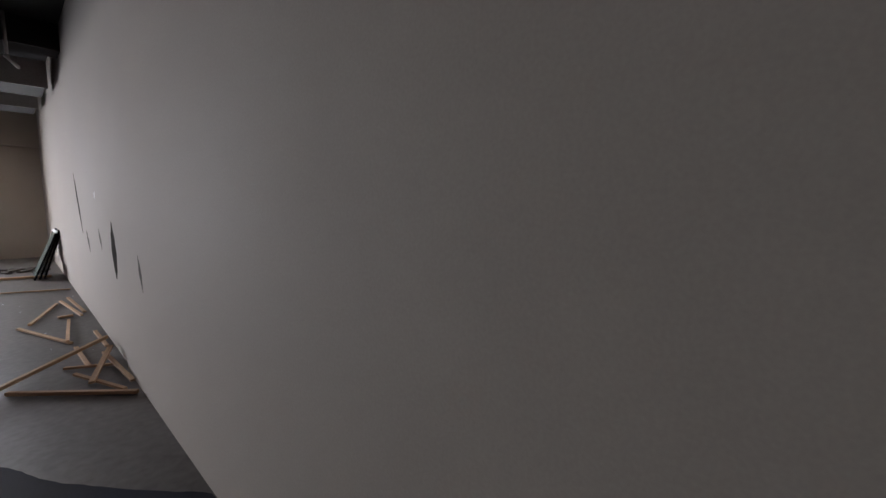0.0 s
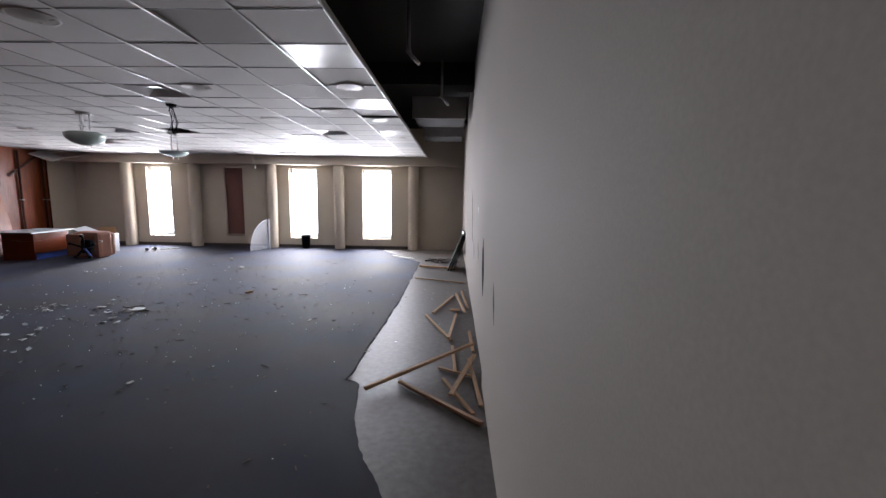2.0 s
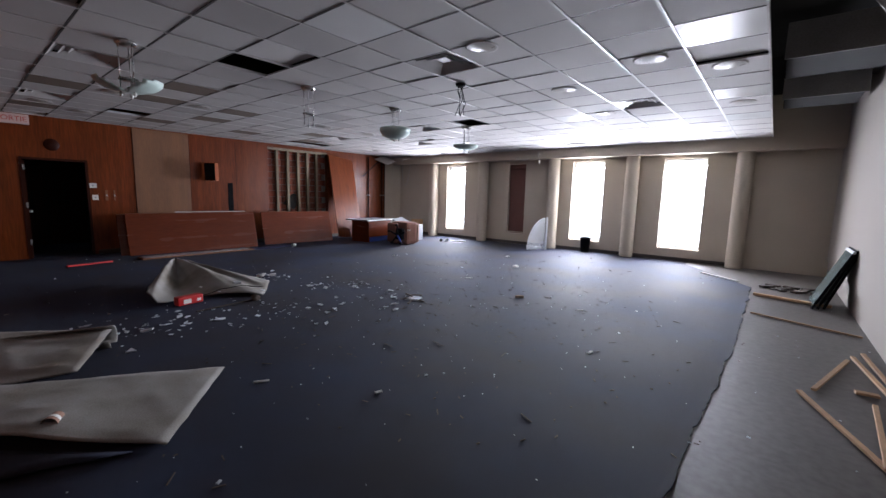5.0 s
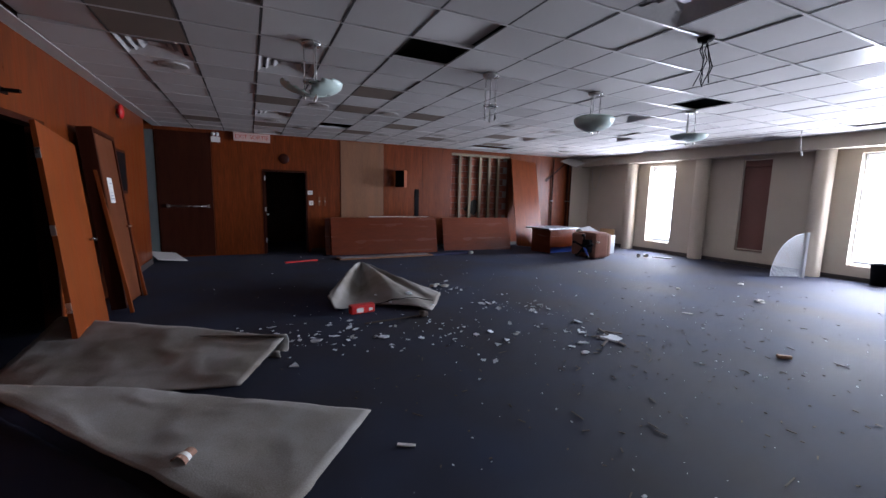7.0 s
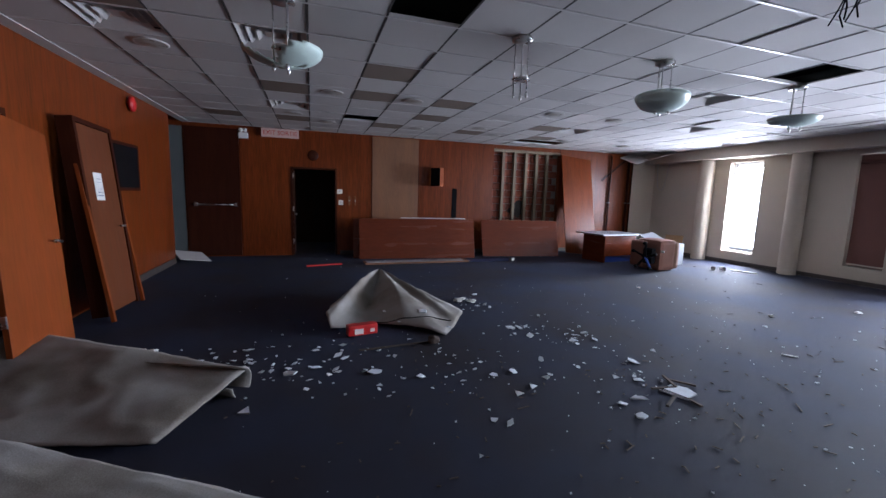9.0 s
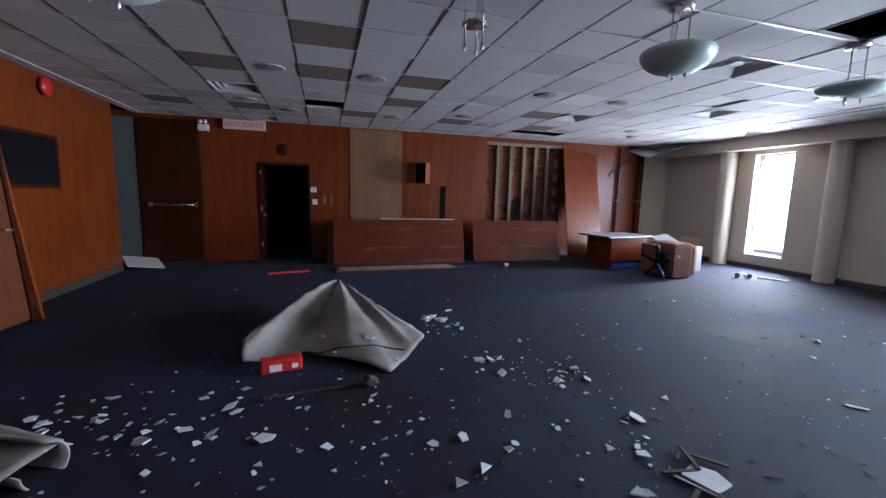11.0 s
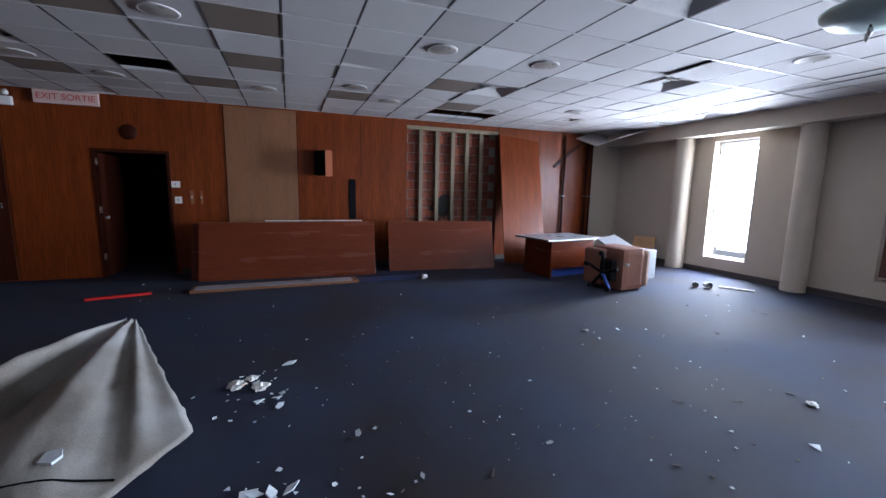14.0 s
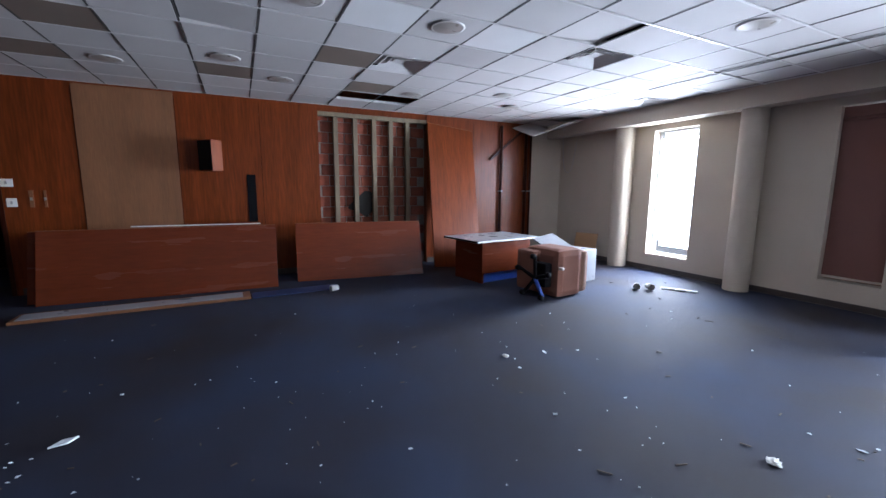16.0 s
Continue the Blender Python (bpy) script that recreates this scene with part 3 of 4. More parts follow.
for y, z, w, h in ((4.99, 1.55, 0.14, 0.11), (5.02, 1.27, 0.11, 0.12), (5.23, 1.26, 0.05, 0.24), (5.38, 1.26, 0.03, 0.24)):
    s = thing("switch_plate", pose(WEST, y, z), "small pale switch plate on the wood panelling", "switch", "switch plates by the door")
    boxpart("plate", (0, -w / 2, 0), (0.012, w / 2, h), M_WHITEP if w > 0.1 else M_PLY, s, bevel=0.003)
    boxpart("rocker", (0.012, -0.012, h / 2 - 0.02), (0.02, 0.012, h / 2 + 0.02), M_GREYM, s)
s = thing("wall_speaker", pose(WEST + 0.14, 7.56, 1.82, 0, 0, -45), "wooden wall loudspeaker box with a black grille", "loudspeaker")
boxpart("cabinet", (0, -0.13, 0), (0.2, 0.15, 0.48), M_DOORWOOD, s, bevel=0.004)
boxpart("bracket", (-0.06, -0.05, 0.2), (0.0, 0.06, 0.26), M_BLACK, s)
boxpart("grille", (0.2, -0.125, 0.01), (0.208, 0.145, 0.47), M_BLACK, s)
bm = bmesh.new()
cuboid(bm, (WEST, 8.0, 0.97), (WEST + 0.012, 8.14, 1.78), bevel=0.003)
solid("wall_slot", bm, M_BLACK, "narrow black slot cover on the panelling", "slot cover")
s = thing("wall_clock_mark", pose(WEST, 4.36, 2.46), "dark round clock mount on the panelling", "clock mount")
bm = bmesh.new()
lathe(bm, [(0.001, 0.02), (0.1, 0.02), (0.13, 0.0)], 24, pose(0, 0, 0, 0, 90, 0))
part("disc", bm, M_DARKWOOD, s)

# stripped bay: clay blocks, studs
bm = bmesh.new()
cuboid(bm, (WEST - 0.3, 9.1, -0.01), (WEST - 0.135, 11.5, 3.4))
block_wall = solid("wall_block", bm, M_MORTAR, "old red clay block wall bared behind the studs", "wall", "structure")
bm = bmesh.new()
cuboid(bm, (0, 0, 0), (0.02, 0.285, 0.185), bevel=0.006)
block = mesh_of("block", bm, M_BRICK)
for r in range(15):
    for c in range(9):
        y = 9.13 + c * 0.3 - (0.15 if r % 2 else 0)
        if y < 9.07 or y + 0.285 > 11.5:
            continue
        ob = new("block", block)
        ob.parent = block_wall
        ob.location = (WEST - 0.14 + rng.uniform(-0.003, 0.004), y, 0.02 + r * 0.198)
for k, y in enumerate((9.54, 9.91, 10.28, 10.62, 10.97)):
    bm = bmesh.new()
    cuboid(bm, (WEST - 0.1, y - 0.042, 0), (WEST - 0.02, y + 0.042, 2.86), bevel=0.004)
    solid("wall_stud", bm, M_STUD, "rough upright timber stud in the stripped bay", "stud", "", "studs in the stripped bay")
bm = bmesh.new()
cuboid(bm, (WEST - 0.1, 9.22, 2.86), (WEST + 0.005, 11.38, 2.935))
solid("top_plate", bm, M_STUD, "timber plate over the stripped bay", "timber")
bm = bmesh.new()
prism(bm, [(0.22 * math.cos(a) * (1 + 0.3 * math.sin(3 * a)), 0.25 * math.sin(a) * (1 + 0.25 * math.cos(5 * a))) for a in [k * 0.21 for k in range(30)]], 0, 0.004)
ob = solid("tar_stain", bm, M_SOOT, "black tar stain on the bared blocks", "stain")
ob.matrix_basis = pose(WEST - 0.115, 10.05, 1.25, 0, 90, 0)

# leaning panels
def sheet(name, length, height, thick, material, m, label, category, group=""):
    """A board standing on its lower long edge: x along, z up, y thickness."""
    p = thing(name, m, label, category, group)
    bm = bmesh.new()
    cuboid(bm, (0, 0, 0), (length, thick, height), bevel=0.004)
    part("sheet_face", bm, material, p)
    bm = bmesh.new()
    cuboid(bm, (0, -0.002, height + 0.0005), (length, thick + 0.002, height + 0.006))
    part("edging", bm, M_PLY, p, "pale worn edge band")
    return p


sheet("counter_front", 2.95, 1.0, 0.06, M_WOODH, pose(-10.76, 5.4, 0, -15, 0, 87), "long red-brown laminate counter front leaning on the wall", "panel", "fallen counter panels")
sheet("counter_front", 2.95, 0.98, 0.05, M_WOODH, pose(-10.9, 5.27, 0, -15, 0, 87), "long red-brown laminate counter front leaning on the wall", "panel", "fallen counter panels")
sheet("counter_front", 2.2, 1.0, 0.05, M_WOODH, pose(-10.82, 8.66, 0, -17, 0, 83), "shorter red-brown laminate panel leaning on the wall", "panel", "fallen counter panels")
sheet("wall_sheet", 1.06, 2.92, 0.03, M_WOOD, pose(-10.58, 11.1, 0.1, -17.5, 5.5, 92), "tall red-brown sheet leaning against the stripped bay", "panel")
p = thing("floor_trim", pose(-10.1, 5.43, 0, 0, 0, 1.5), "long pale trim board lying before the panels", "trim board")
boxpart("board", (-0.18, 0, 0), (0.18, 2.5, 0.035), M_PLY, p, bevel=0.004)
boxpart("grille_strip", (-0.12, 0.05, 0.035), (0.14, 2.4, 0.042), M_TOP, p)
for y, r in ((13.2, 0.03), (13.88, 0.035), (14.02, 0.02)):
    p = thing("wall_pipe", pose(WEST + 0.06, y, 0), "brown upright pipe in the wall corner", "pipe", "pipes in the corner")
    bm = bmesh.new()
    rod(bm, (0, 0, 0), (0, 0, 2.95), r, 14)
    part("pipe_run", bm, M_DARKWOOD, p)
    boxpart("pipe_clip", (-0.05, -r - 0.01, 1.5), (0.03, r + 0.01, 1.53), M_PIPE, p)
bm = bmesh.new()
cuboid(bm, (0, -0.025, 0), (0.02, 0.025, 1.1), pose(WEST + 0.05, 12.9, 2.2, -52, 0, 0))
solid("loose_strip", bm, M_DARKWOOD, "loose wooden strip slanting across the panelling", "wood strip")

# desk
d = thing("reception_desk", pose(-9.63, 11.36, 0, 0, 0, 8), "small red-brown laminate desk with a grey top", "desk")
boxpart("side_panel", (-0.5, 0.04, 0.0), (-0.46, 1.08, 0.7), M_WOODH, d)
boxpart("front_panel", (0.2, 0.04, 0.16), (0.24, 1.08, 0.7), M_WOODH, d, bevel=0.003)
boxpart("end_panel", (-0.5, 0.0, 0.0), (0.24, 0.04, 0.7), M_WOODH, d, bevel=0.003)
boxpart("end_panel", (-0.5, 1.08, 0.0), (0.24, 1.12, 0.7), M_WOODH, d)
boxpart("kick_plate", (0.17, 0.04, 0.0), (0.2, 1.08, 0.16), M_BLUE, d, "dark blue kick plate")
boxpart("desktop", (-0.58, -0.2, 0.7), (0.36, 1.22, 0.735), M_TOP, d, bevel=0.01)
boxpart("edge_band", (0.361, -0.19, 0.706), (0.366, 1.21, 0.73), M_WHITEP, d, "pale chipped edge band")
boxpart("edge_band", (-0.57, -0.207, 0.706), (0.35, -0.201, 0.73), M_BLACK, d)

# overturned armchair
c = thing("armchair", pose(-8.45, 11.95, 0, 0, 0, 6) @ Matrix.Scale(1.12, 4), "overturned brown upholstered swivel armchair on its side", "armchair")
bm = bmesh.new()
cuboid(bm, (-0.3, -0.12, 0.0), (0.3, 0.36, 0.64), bevel=0.09)
part("backrest", bm, M_UPHOL, c)
bm = bmesh.new()
cuboid(bm, (-0.28, 0.3, 0.02), (0.29, 0.5, 0.6), bevel=0.085)
part("seat", bm, M_UPHOL2, c, "paler tan seat cushion")
bm = bmesh.new()
cuboid(bm, (-0.32, -0.26, 0.06), (0.0, -0.1, 0.6), bevel=0.05)
part("armrest", bm, M_UPHOL, c)
bm = bmesh.new()
cuboid(bm, (-0.05, -0.24, 0.14), (0.2, -0.1, 0.46), bevel=0.04)
part("underframe", bm, M_BLACK, c)
bm = bmesh.new()
rod(bm, (0.2, -0.18, 0.3), (0.2, -0.42, 0.3), 0.032)
part("gas_column", bm, M_BLACK, c)
for k in range(5):
    a = 1.2566 * k + 0.3
    e = (0.2 + 0.27 * math.cos(a), -0.44, 0.31 + 0.27 * math.sin(a))
    bm = bmesh.new()
    rod(bm, (0.2, -0.42, 0.3), e, 0.024, 8)
    leg = part("base_leg", bm, M_BLUE if k == 4 else M_BLACK, c)
    bm = bmesh.new()
    lathe(bm, [(0.001, -0.022), (0.034, -0.022), (0.034, 0.022), (0.001, 0.022)], 14, Matrix.Translation(e) @ pose(0, -0.03, 0, 0, 90, 0))
    part("caster", bm, M_BLACK, leg)
bm = bmesh.new()
rod(bm, (0.34, -0.14, 0.42), (0.4, -0.14, 0.42), 0.02, 10)
part("lever", bm, M_CHROME, c, "bare metal lever")
bm = bmesh.new()
cuboid(bm, (-0.35, -0.25, 0), (0.35, 0.25, 0.03), pose(-8.95, 12.6, 0.6, 8, 24, 12), bevel=0.004)
cuboid(bm, (-0.32, -0.3, 0.0), (0.3, 0.45, 0.55), pose(-9.0, 12.85, 0.0, 0, 0, 12), bevel=0.01)
solid("carton", bm, M_TOP, "grey box with an open tilted lid behind the chair", "box")
bm = bmesh.new()
cuboid(bm, (0, 0, 0), (0.5, 0.02, 0.62), pose(-10.6, 14.55, 0, -16, 0, 20))
solid("cardboard_sheet", bm, M_CARD, "brown cardboard sheet leaning in the corner", "cardboard")

# ---------- south wall things ----------
t = thing("wall_screen", pose(-8.95, SOUTH, 1.56), "dark wall-mounted screen in a wooden frame", "screen")
boxpart("frame", (-0.06, 0, -0.05), (1.18, 0.03, 0.68), M_DARKWOOD, t, bevel=0.004)
boxpart("panel", (0.0, 0.03, 0.0), (1.12, 0.036, 0.63), M_BLACK, t)
t = thing("fire_bell", pose(-8.84, SOUTH, 2.87), "red round fire alarm bell", "fire alarm")
bm = bmesh.new()
lathe(bm, [(0.05, 0), (0.05, 0.03), (0.12, 0.035), (0.11, 0.07), (0.06, 0.09), (0.001, 0.095)], 28, pose(0, 0, 0, -90, 0, 0))
part("gong", bm, M_RED, t)
t = thing("wall_bracket", pose(-5.2, SOUTH, 2.42), "dark metal bracket screwed to the panelling", "bracket")
boxpart("plate", (-0.1, 0, -0.02), (0.1, 0.02, 0.03), M_BLACK, t)
boxpart("arm", (-0.02, 0.02, -0.01), (0.02, 0.14, 0.02), M_BLACK, t)
for a, b, lo, hi in ((-6.0, -4.5, 0.0, 2.25), (-4.4, -2.0, 1.62, 2.25)):
    bm = bmesh.new()
    cuboid(bm, (a, SOUTH - 0.14, hi - 0.04), (b, SOUTH + 0.012, hi + 0.02))
    if lo:
        cuboid(bm, (a, SOUTH - 0.14, lo - 0.02), (b, SOUTH + 0.02, lo + 0.02))
    for x in (a, b - 0.04):
        cuboid(bm, (x, SOUTH - 0.14, lo + 0.021), (x + 0.04, SOUTH + 0.012, hi - 0.041))
    solid("trim", bm, M_DARKWOOD, "dark wooden lining of a wall opening", "trim", "structure")
t = thing("broken_glass_pane", pose(-4.36, SOUTH - 0.08, 1.64), "cracked cloudy pane in the wall opening", "glass pane")
bm = bmesh.new()
prism(bm, [(0.05, 0.0), (0.75, 0.0), (0.7, 0.3), (0.78, 0.5), (0.5, 0.56), (0.05, 0.56)], 0, 0.006)
ob = part("pane", bm, M_TEAL, t)
ob.matrix_basis = pose(0, 0, 0, 90, 0, 0)


def leaning_door(m, w, h, label, material, framed):
    d = thing("leaning_door", m, label, "door", "doors leaning on the side wall")
    o = 0.07 if framed else 0.0
    boxpart("door_leaf", (0, o, 0), (w, o + 0.045, h), material, d, bevel=0.003)
    knob = bmesh.new()
    rod(knob, (0.08, o + 0.045, 1.02), (0.08, o + 0.1, 1.02), 0.014, 10)
    rod(knob, (0.08, o + 0.1, 1.02), (0.19, o + 0.1, 1.02), 0.012, 10)
    part("door_handle", knob, M_CHROME, d)
    for z in (0.25, 1.0, 1.75):
        boxpart("hinge", (w, 0.005, z), (w + 0.02, 0.045, z + 0.1), M_CHROME, d)
    if framed:
        boxpart("jamb", (-0.06, -0.03, -0.02), (-0.005, 0.13, h + 0.06), M_DARKWOOD, d)
        boxpart("jamb", (w + 0.025, -0.03, -0.02), (w + 0.08, 0.13, h + 0.06), M_DARKWOOD, d)
        boxpart("head_jamb", (-0.005, -0.03, h + 0.005), (w + 0.025, 0.13, h + 0.06), M_DARKWOOD, d)
        notice = boxpart("notice", (w * 0.5, o + 0.046, 1.35), (w * 0.5 + 0.2, o + 0.049, 1.68), M_PAPER, d, "white printed notice")
        for k in range(6):
            boxpart("print_line", (w * 0.5 + 0.03, o + 0.0495, 1.4 + k * 0.042), (w * 0.5 + 0.17 - 0.02 * (k % 3), o + 0.0505, 1.412 + k * 0.038), M_INK, notice)
    return d


leaning_door(pose(-5.83, 2.0, 0.0, 8.5, -11, -3), 0.82, 2.12, "plain orange-brown door leaf leaning against the wall", M_DOORWOOD, False)
leaning_door(pose(-7.4, 1.9, 0.03, 5.5, -2, 0), 0.76, 2.22, "brown door still in its frame, leaning on the wall", M_OLDDOOR, True)
for x, y, l in ((-6.52, 2.1, 2.1), (-7.52, 2.05, 2.15)):
    bm = bmesh.new()
    cuboid(bm, (-0.025, -0.02, 0), (0.025, 0.02, l), pose(x, y, 0, 9, -4, 0), bevel=0.003)
    solid("loose_jamb", bm, M_DOORWOOD, "loose brown door jamb leaning on the wall", "timber", "", "loose jambs")
bm = bmesh.new()
cuboid(bm, (-0.3, -0.3, 0), (0.3, 0.3, 0.015), pose(-11.0, 1.8, 0.1, -10, 12, 30))
solid("fallen_tile", bm, M_TILE, "white ceiling tile lying tilted on the floor", "ceiling tile")

# ---------- turned-over carpet pieces ----------
def flap(name, corners, heights, label, res=16, amp=0.04, seed=0, material=M_BACKING, ragged=0.03):
    """A rumpled sheet across four corners; heights lift it at the corners."""
    bm = bmesh.new()
    c = [Vector((x, y, h)) for (x, y), h in zip(corners, heights)]
    grid = []
    for i in range(res + 1):
        row = []
        for j in range(res + 1):
            u, v = i / res, j / res
            p = (c[0] * (1 - u) + c[1] * u) * (1 - v) + (c[3] * (1 - u) + c[2] * u) * v
            edge = min(u, 1 - u, v, 1 - v)
            n = noise.noise((p.x * 1.7 + seed, p.y * 1.7, seed))
            p.z += amp * max(0, n + 0.25) * min(1, edge * 6 + 0.35) + 0.012
            crease = 1 - min(1, 5 * abs(noise.noise((p.x * 2.3 + p.y, p.y * 2.3 - p.x, seed + 5))))
            p.z += amp * (0.3 * crease + 0.03 * noise.noise((p.x * 7, p.y * 7, seed))) * min(1, edge * 8 + 0.2)
            if edge < 1e-6:
                p.x += ragged * noise.noise((p.x * 9, p.y * 9, seed))
                p.y += ragged * noise.noise((p.y * 9, p.x * 9, seed + 3))
            row.append(bm.verts.new(p))
        grid.append(row)
    for a, b in zip(grid, grid[1:]):
        for j in range(res):
            bm.faces.new((a[j], b[j], b[j + 1], a[j + 1])).smooth = True
    pile = bm.copy()
    for v in pile.verts:
        v.co.z -= 0.0095
    ob = solid(name, bm, material, label, "carpet piece", "", "turned-over carpet pieces")
    part("underside", pile, M_CARPET, ob, "dark blue-grey pile underneath")
    ob.modifiers.new("thickness", "SOLIDIFY").thickness = 0.008
    return ob


flap("carpet_piece", [(-3.95, 1.72), (-2.04, 3.56), (-2.93, 4.27), (-3.82, 2.6)], [0.24, 0.0, 0.01, 0.1], "large turned-over carpet piece showing beige backing", 36, 0.035, 2, M_BACKING, 0.01)
flap("carpet_piece", [(-5.7, 1.66), (-4.1, 1.64), (-3.67, 3.4), (-4.45, 3.8)], [0.2, 0.03, 0.02, 0.12], "rumpled carpet piece with beige backing by the wall", 34, 0.05, 7, M_BACKING, 0.012)
bm = bmesh.new()
lathe(bm, [(0.075 + 0.004 * k, 0.1 * k) for k in range(13)], 20, pose(-4.86, 2.7, 0.075, -90, 0, -26), 4.6)
ob = solid("carpet_roll", bm, M_BACKING, "curled carpet edge rolled over, dark inside", "carpet piece", "", "turned-over carpet pieces")
ob.modifiers.new("thickness", "SOLIDIFY").thickness = 0.012
def draped(peak, hem, ridges, label, seed, cols=48, rows=30):
    """A carpet piece held up at its peak that falls in folds to a hem of floor points."""
    bm = bmesh.new()
    hem = [Vector(p) for p in hem]
    peak = Vector(peak)
    grid = []
    for j in range(rows + 1):
        v = j / rows
        row = []
        for i in range(cols + 1):
            u = i / cols * (len(hem) - 1)
            k = min(int(u), len(hem) - 2)
            foot = hem[k].lerp(hem[k + 1], u - k)
            tip = peak + (hem[-1] - hem[0]) * 0.05 * (i / cols - 0.5)
            p = tip.lerp(foot, v)
            fold = sum(h * max(0.0, 1 - abs(i / cols - c) / w) for c, w, h in ridges)
            p.z += fold * math.sin(math.pi * min(1, 0.1 + 0.85 * v)) + 0.012
            p.z += 0.02 * noise.noise((p.x * 4, p.y * 4, seed)) + 0.008 * noise.noise((p.x * 13, p.y * 13, seed))
            if v == 1 or i in (0, cols):
                p.x += 0.02 * noise.noise((p.x * 9, p.y * 9, seed))
                p.y += 0.02 * noise.noise((p.y * 9, p.x * 9, seed + 3))
            p.z = max(p.z, 0.012)
            row.append(bm.verts.new(p))
        grid.append(row)
    for a, b in zip(grid, grid[1:]):
        for i in range(cols):
            bm.faces.new((a[i], b[i], b[i + 1], a[i + 1])).smooth = True
    pile = bm.copy()
    for v in pile.verts:
        v.co.z -= 0.0095
    ob = solid("carpet_piece", bm, M_BACKING, label, "carpet piece", "", "turned-over carpet pieces")
    part("underside", pile, M_CARPET, ob, "dark blue-grey pile underneath")
    ob.modifiers.new("thickness", "SOLIDIFY").thickness = 0.008
    return ob


tent = draped((-7.7, 5.41, 0.27), [(-5.9, 4.46, 0.14), (-5.6, 4.5, 0.02), (-5.78, 5.03, 0.0), (-5.5, 5.35, 0.03), (-5.16, 5.75, 0.0), (-5.5, 5.98, 0.0), (-5.94, 6.25, 0.02)], ((0.08, 0.12, 0.12), (0.27, 0.1, -0.12), (0.55, 0.22, 0.1), (0.88, 0.05, 0.07)), "tented carpet piece with beige backing on the floor", 11)
cord = bpy.data.curves.new("black_cord", "CURVE")
cord.dimensions, cord.bevel_depth, cord.bevel_resolution, cord.resolution_u = "3D", 0.006, 2, 6
line = cord.splines.new("NURBS")
line.points.add(11)
line.use_endpoint_u = True
for k, p in enumerate(line.points):
    u = k / 11
    x, y = -5.78 + 0.42 * u - 0.2 * u * u + 0.03 * math.sin(5 * u), 5.0 + 0.95 * u
    near = min(tent.data.vertices, key=lambda v: (v.co.x - x) ** 2 + (v.co.y - y) ** 2)
    p.co = (x, y, near.co.z + 0.014, 1)
cord.materials.append(M_BLACK)
rope = new("cord_source", cord)
me = bpy.data.meshes.new_from_object(rope.evaluated_get(bpy.context.evaluated_depsgraph_get()))
bpy.data.objects.remove(rope)
tagged(new("black_cord", me), "thin black cord lying over the carpet piece", "cord")
bm = bmesh.new()
prism(bm, [(-1.46, 2.7), (-1.12, 2.58), (-0.85, 2.7), (-0.62, 2.9), (-0.7, 3.07), (-1.02, 3.08), (-1.2, 2.97), (-1.4, 2.93), (-1.48, 2.82)], 0.001, 0.014)
solid("carpet_scrap", bm, M_BACKING, "small torn carpet scrap with beige backing", "carpet piece", "", "turned-over carpet pieces")
flap("carpet_fold", [(-4.2, 1.62), (-2.9, 1.68), (-2.1, 3.4), (-3.95, 1.82)], [0.0, 0.0, 0, 0.0], "dark folded carpet lying by the wall", 10, 0.03, 9, M_CARPET)

r = thing("red_case", pose(-5.46, 4.84, 0.0, 0, 0, 100), "small red plastic case with white labels", "case")
boxpart("shell", (-0.17, -0.06, 0), (0.17, 0.06, 0.12), M_RED, r, bevel=0.02)
boxpart("label_patch", (-0.1, -0.064, 0.02), (0.0, -0.06, 0.08), M_PAPER, r)
boxpart("label_patch", (0.08, -0.064, 0.03), (0.13, -0.06, 0.07), M_PAPER, r)
bm = bmesh.new()
cuboid(bm, (-0.04, 0, 0), (0.04, 0.75, 0.03), pose(-9.9, 4.2, 0, 0, 0, 13), bevel=0.005)
solid("red_bar", bm, M_RED, "flat red bar lying on the carpet", "bar")
c = thing("paper_cup", pose(-2.75, 3.17, 0.1, 90, 0, 60), "pink and white paper cup lying on its side", "paper cup")
bm = bmesh.new()
lathe(bm, [(0.001, 0.0), (0.035, 0.0), (0.045, 0.11), (0.047, 0.113), (0.042, 0.11), (0.033, 0.005)], 20)
part("cup_wall", bm, M_UPHOL2, c)
bm = bmesh.new()
lathe(bm, [(0.0405, 0.05), (0.0435, 0.08)], 20)
part("printed_band", bm, M_PAPER, c)

bm = bmesh.new()
cuboid(bm, (-0.16, 0, 0), (0.16, 1.25, 0.012), pose(-10.15, 7.95, 0, 0, 0, 3), bevel=0.003)
solid("blue_board", bm, M_BLUE_BOARD, "flat dark blue board lying before the panels", "board")
p = thing("paper_cup", pose(-10.0, 9.15, 0.04, 90, 0, 20), "crushed white paper cup on the carpet", "paper cup")
bm = bmesh.new()
lathe(bm, [(0.001, 0.0), (0.04, 0.0), (0.05, 0.12), (0.045, 0.12)], 16)
part("cup_wall", bm, M_PAPER, p)
bm = bmesh.new()
cuboid(bm, (-0.02, 0, 0), (0.02, 1.7, 0.015), pose(-11.0, 6.45, 0.985, 0, 0, -3), bevel=0.003)
solid("white_strip", bm, M_PAPER, "white plastic strip lying along the counter panels", "strip")
p = thing("wall_cable", pose(-11.4, 14.6, 2.75), "thin grey cable hanging in a loop in the corner", "cable")
cable = bpy.data.curves.new("loop", "CURVE")
cable.dimensions, cable.bevel_depth, cable.bevel_resolution = "3D", 0.007, 2
line = cable.splines.new("NURBS")
line.points.add(6)
line.use_endpoint_u = True
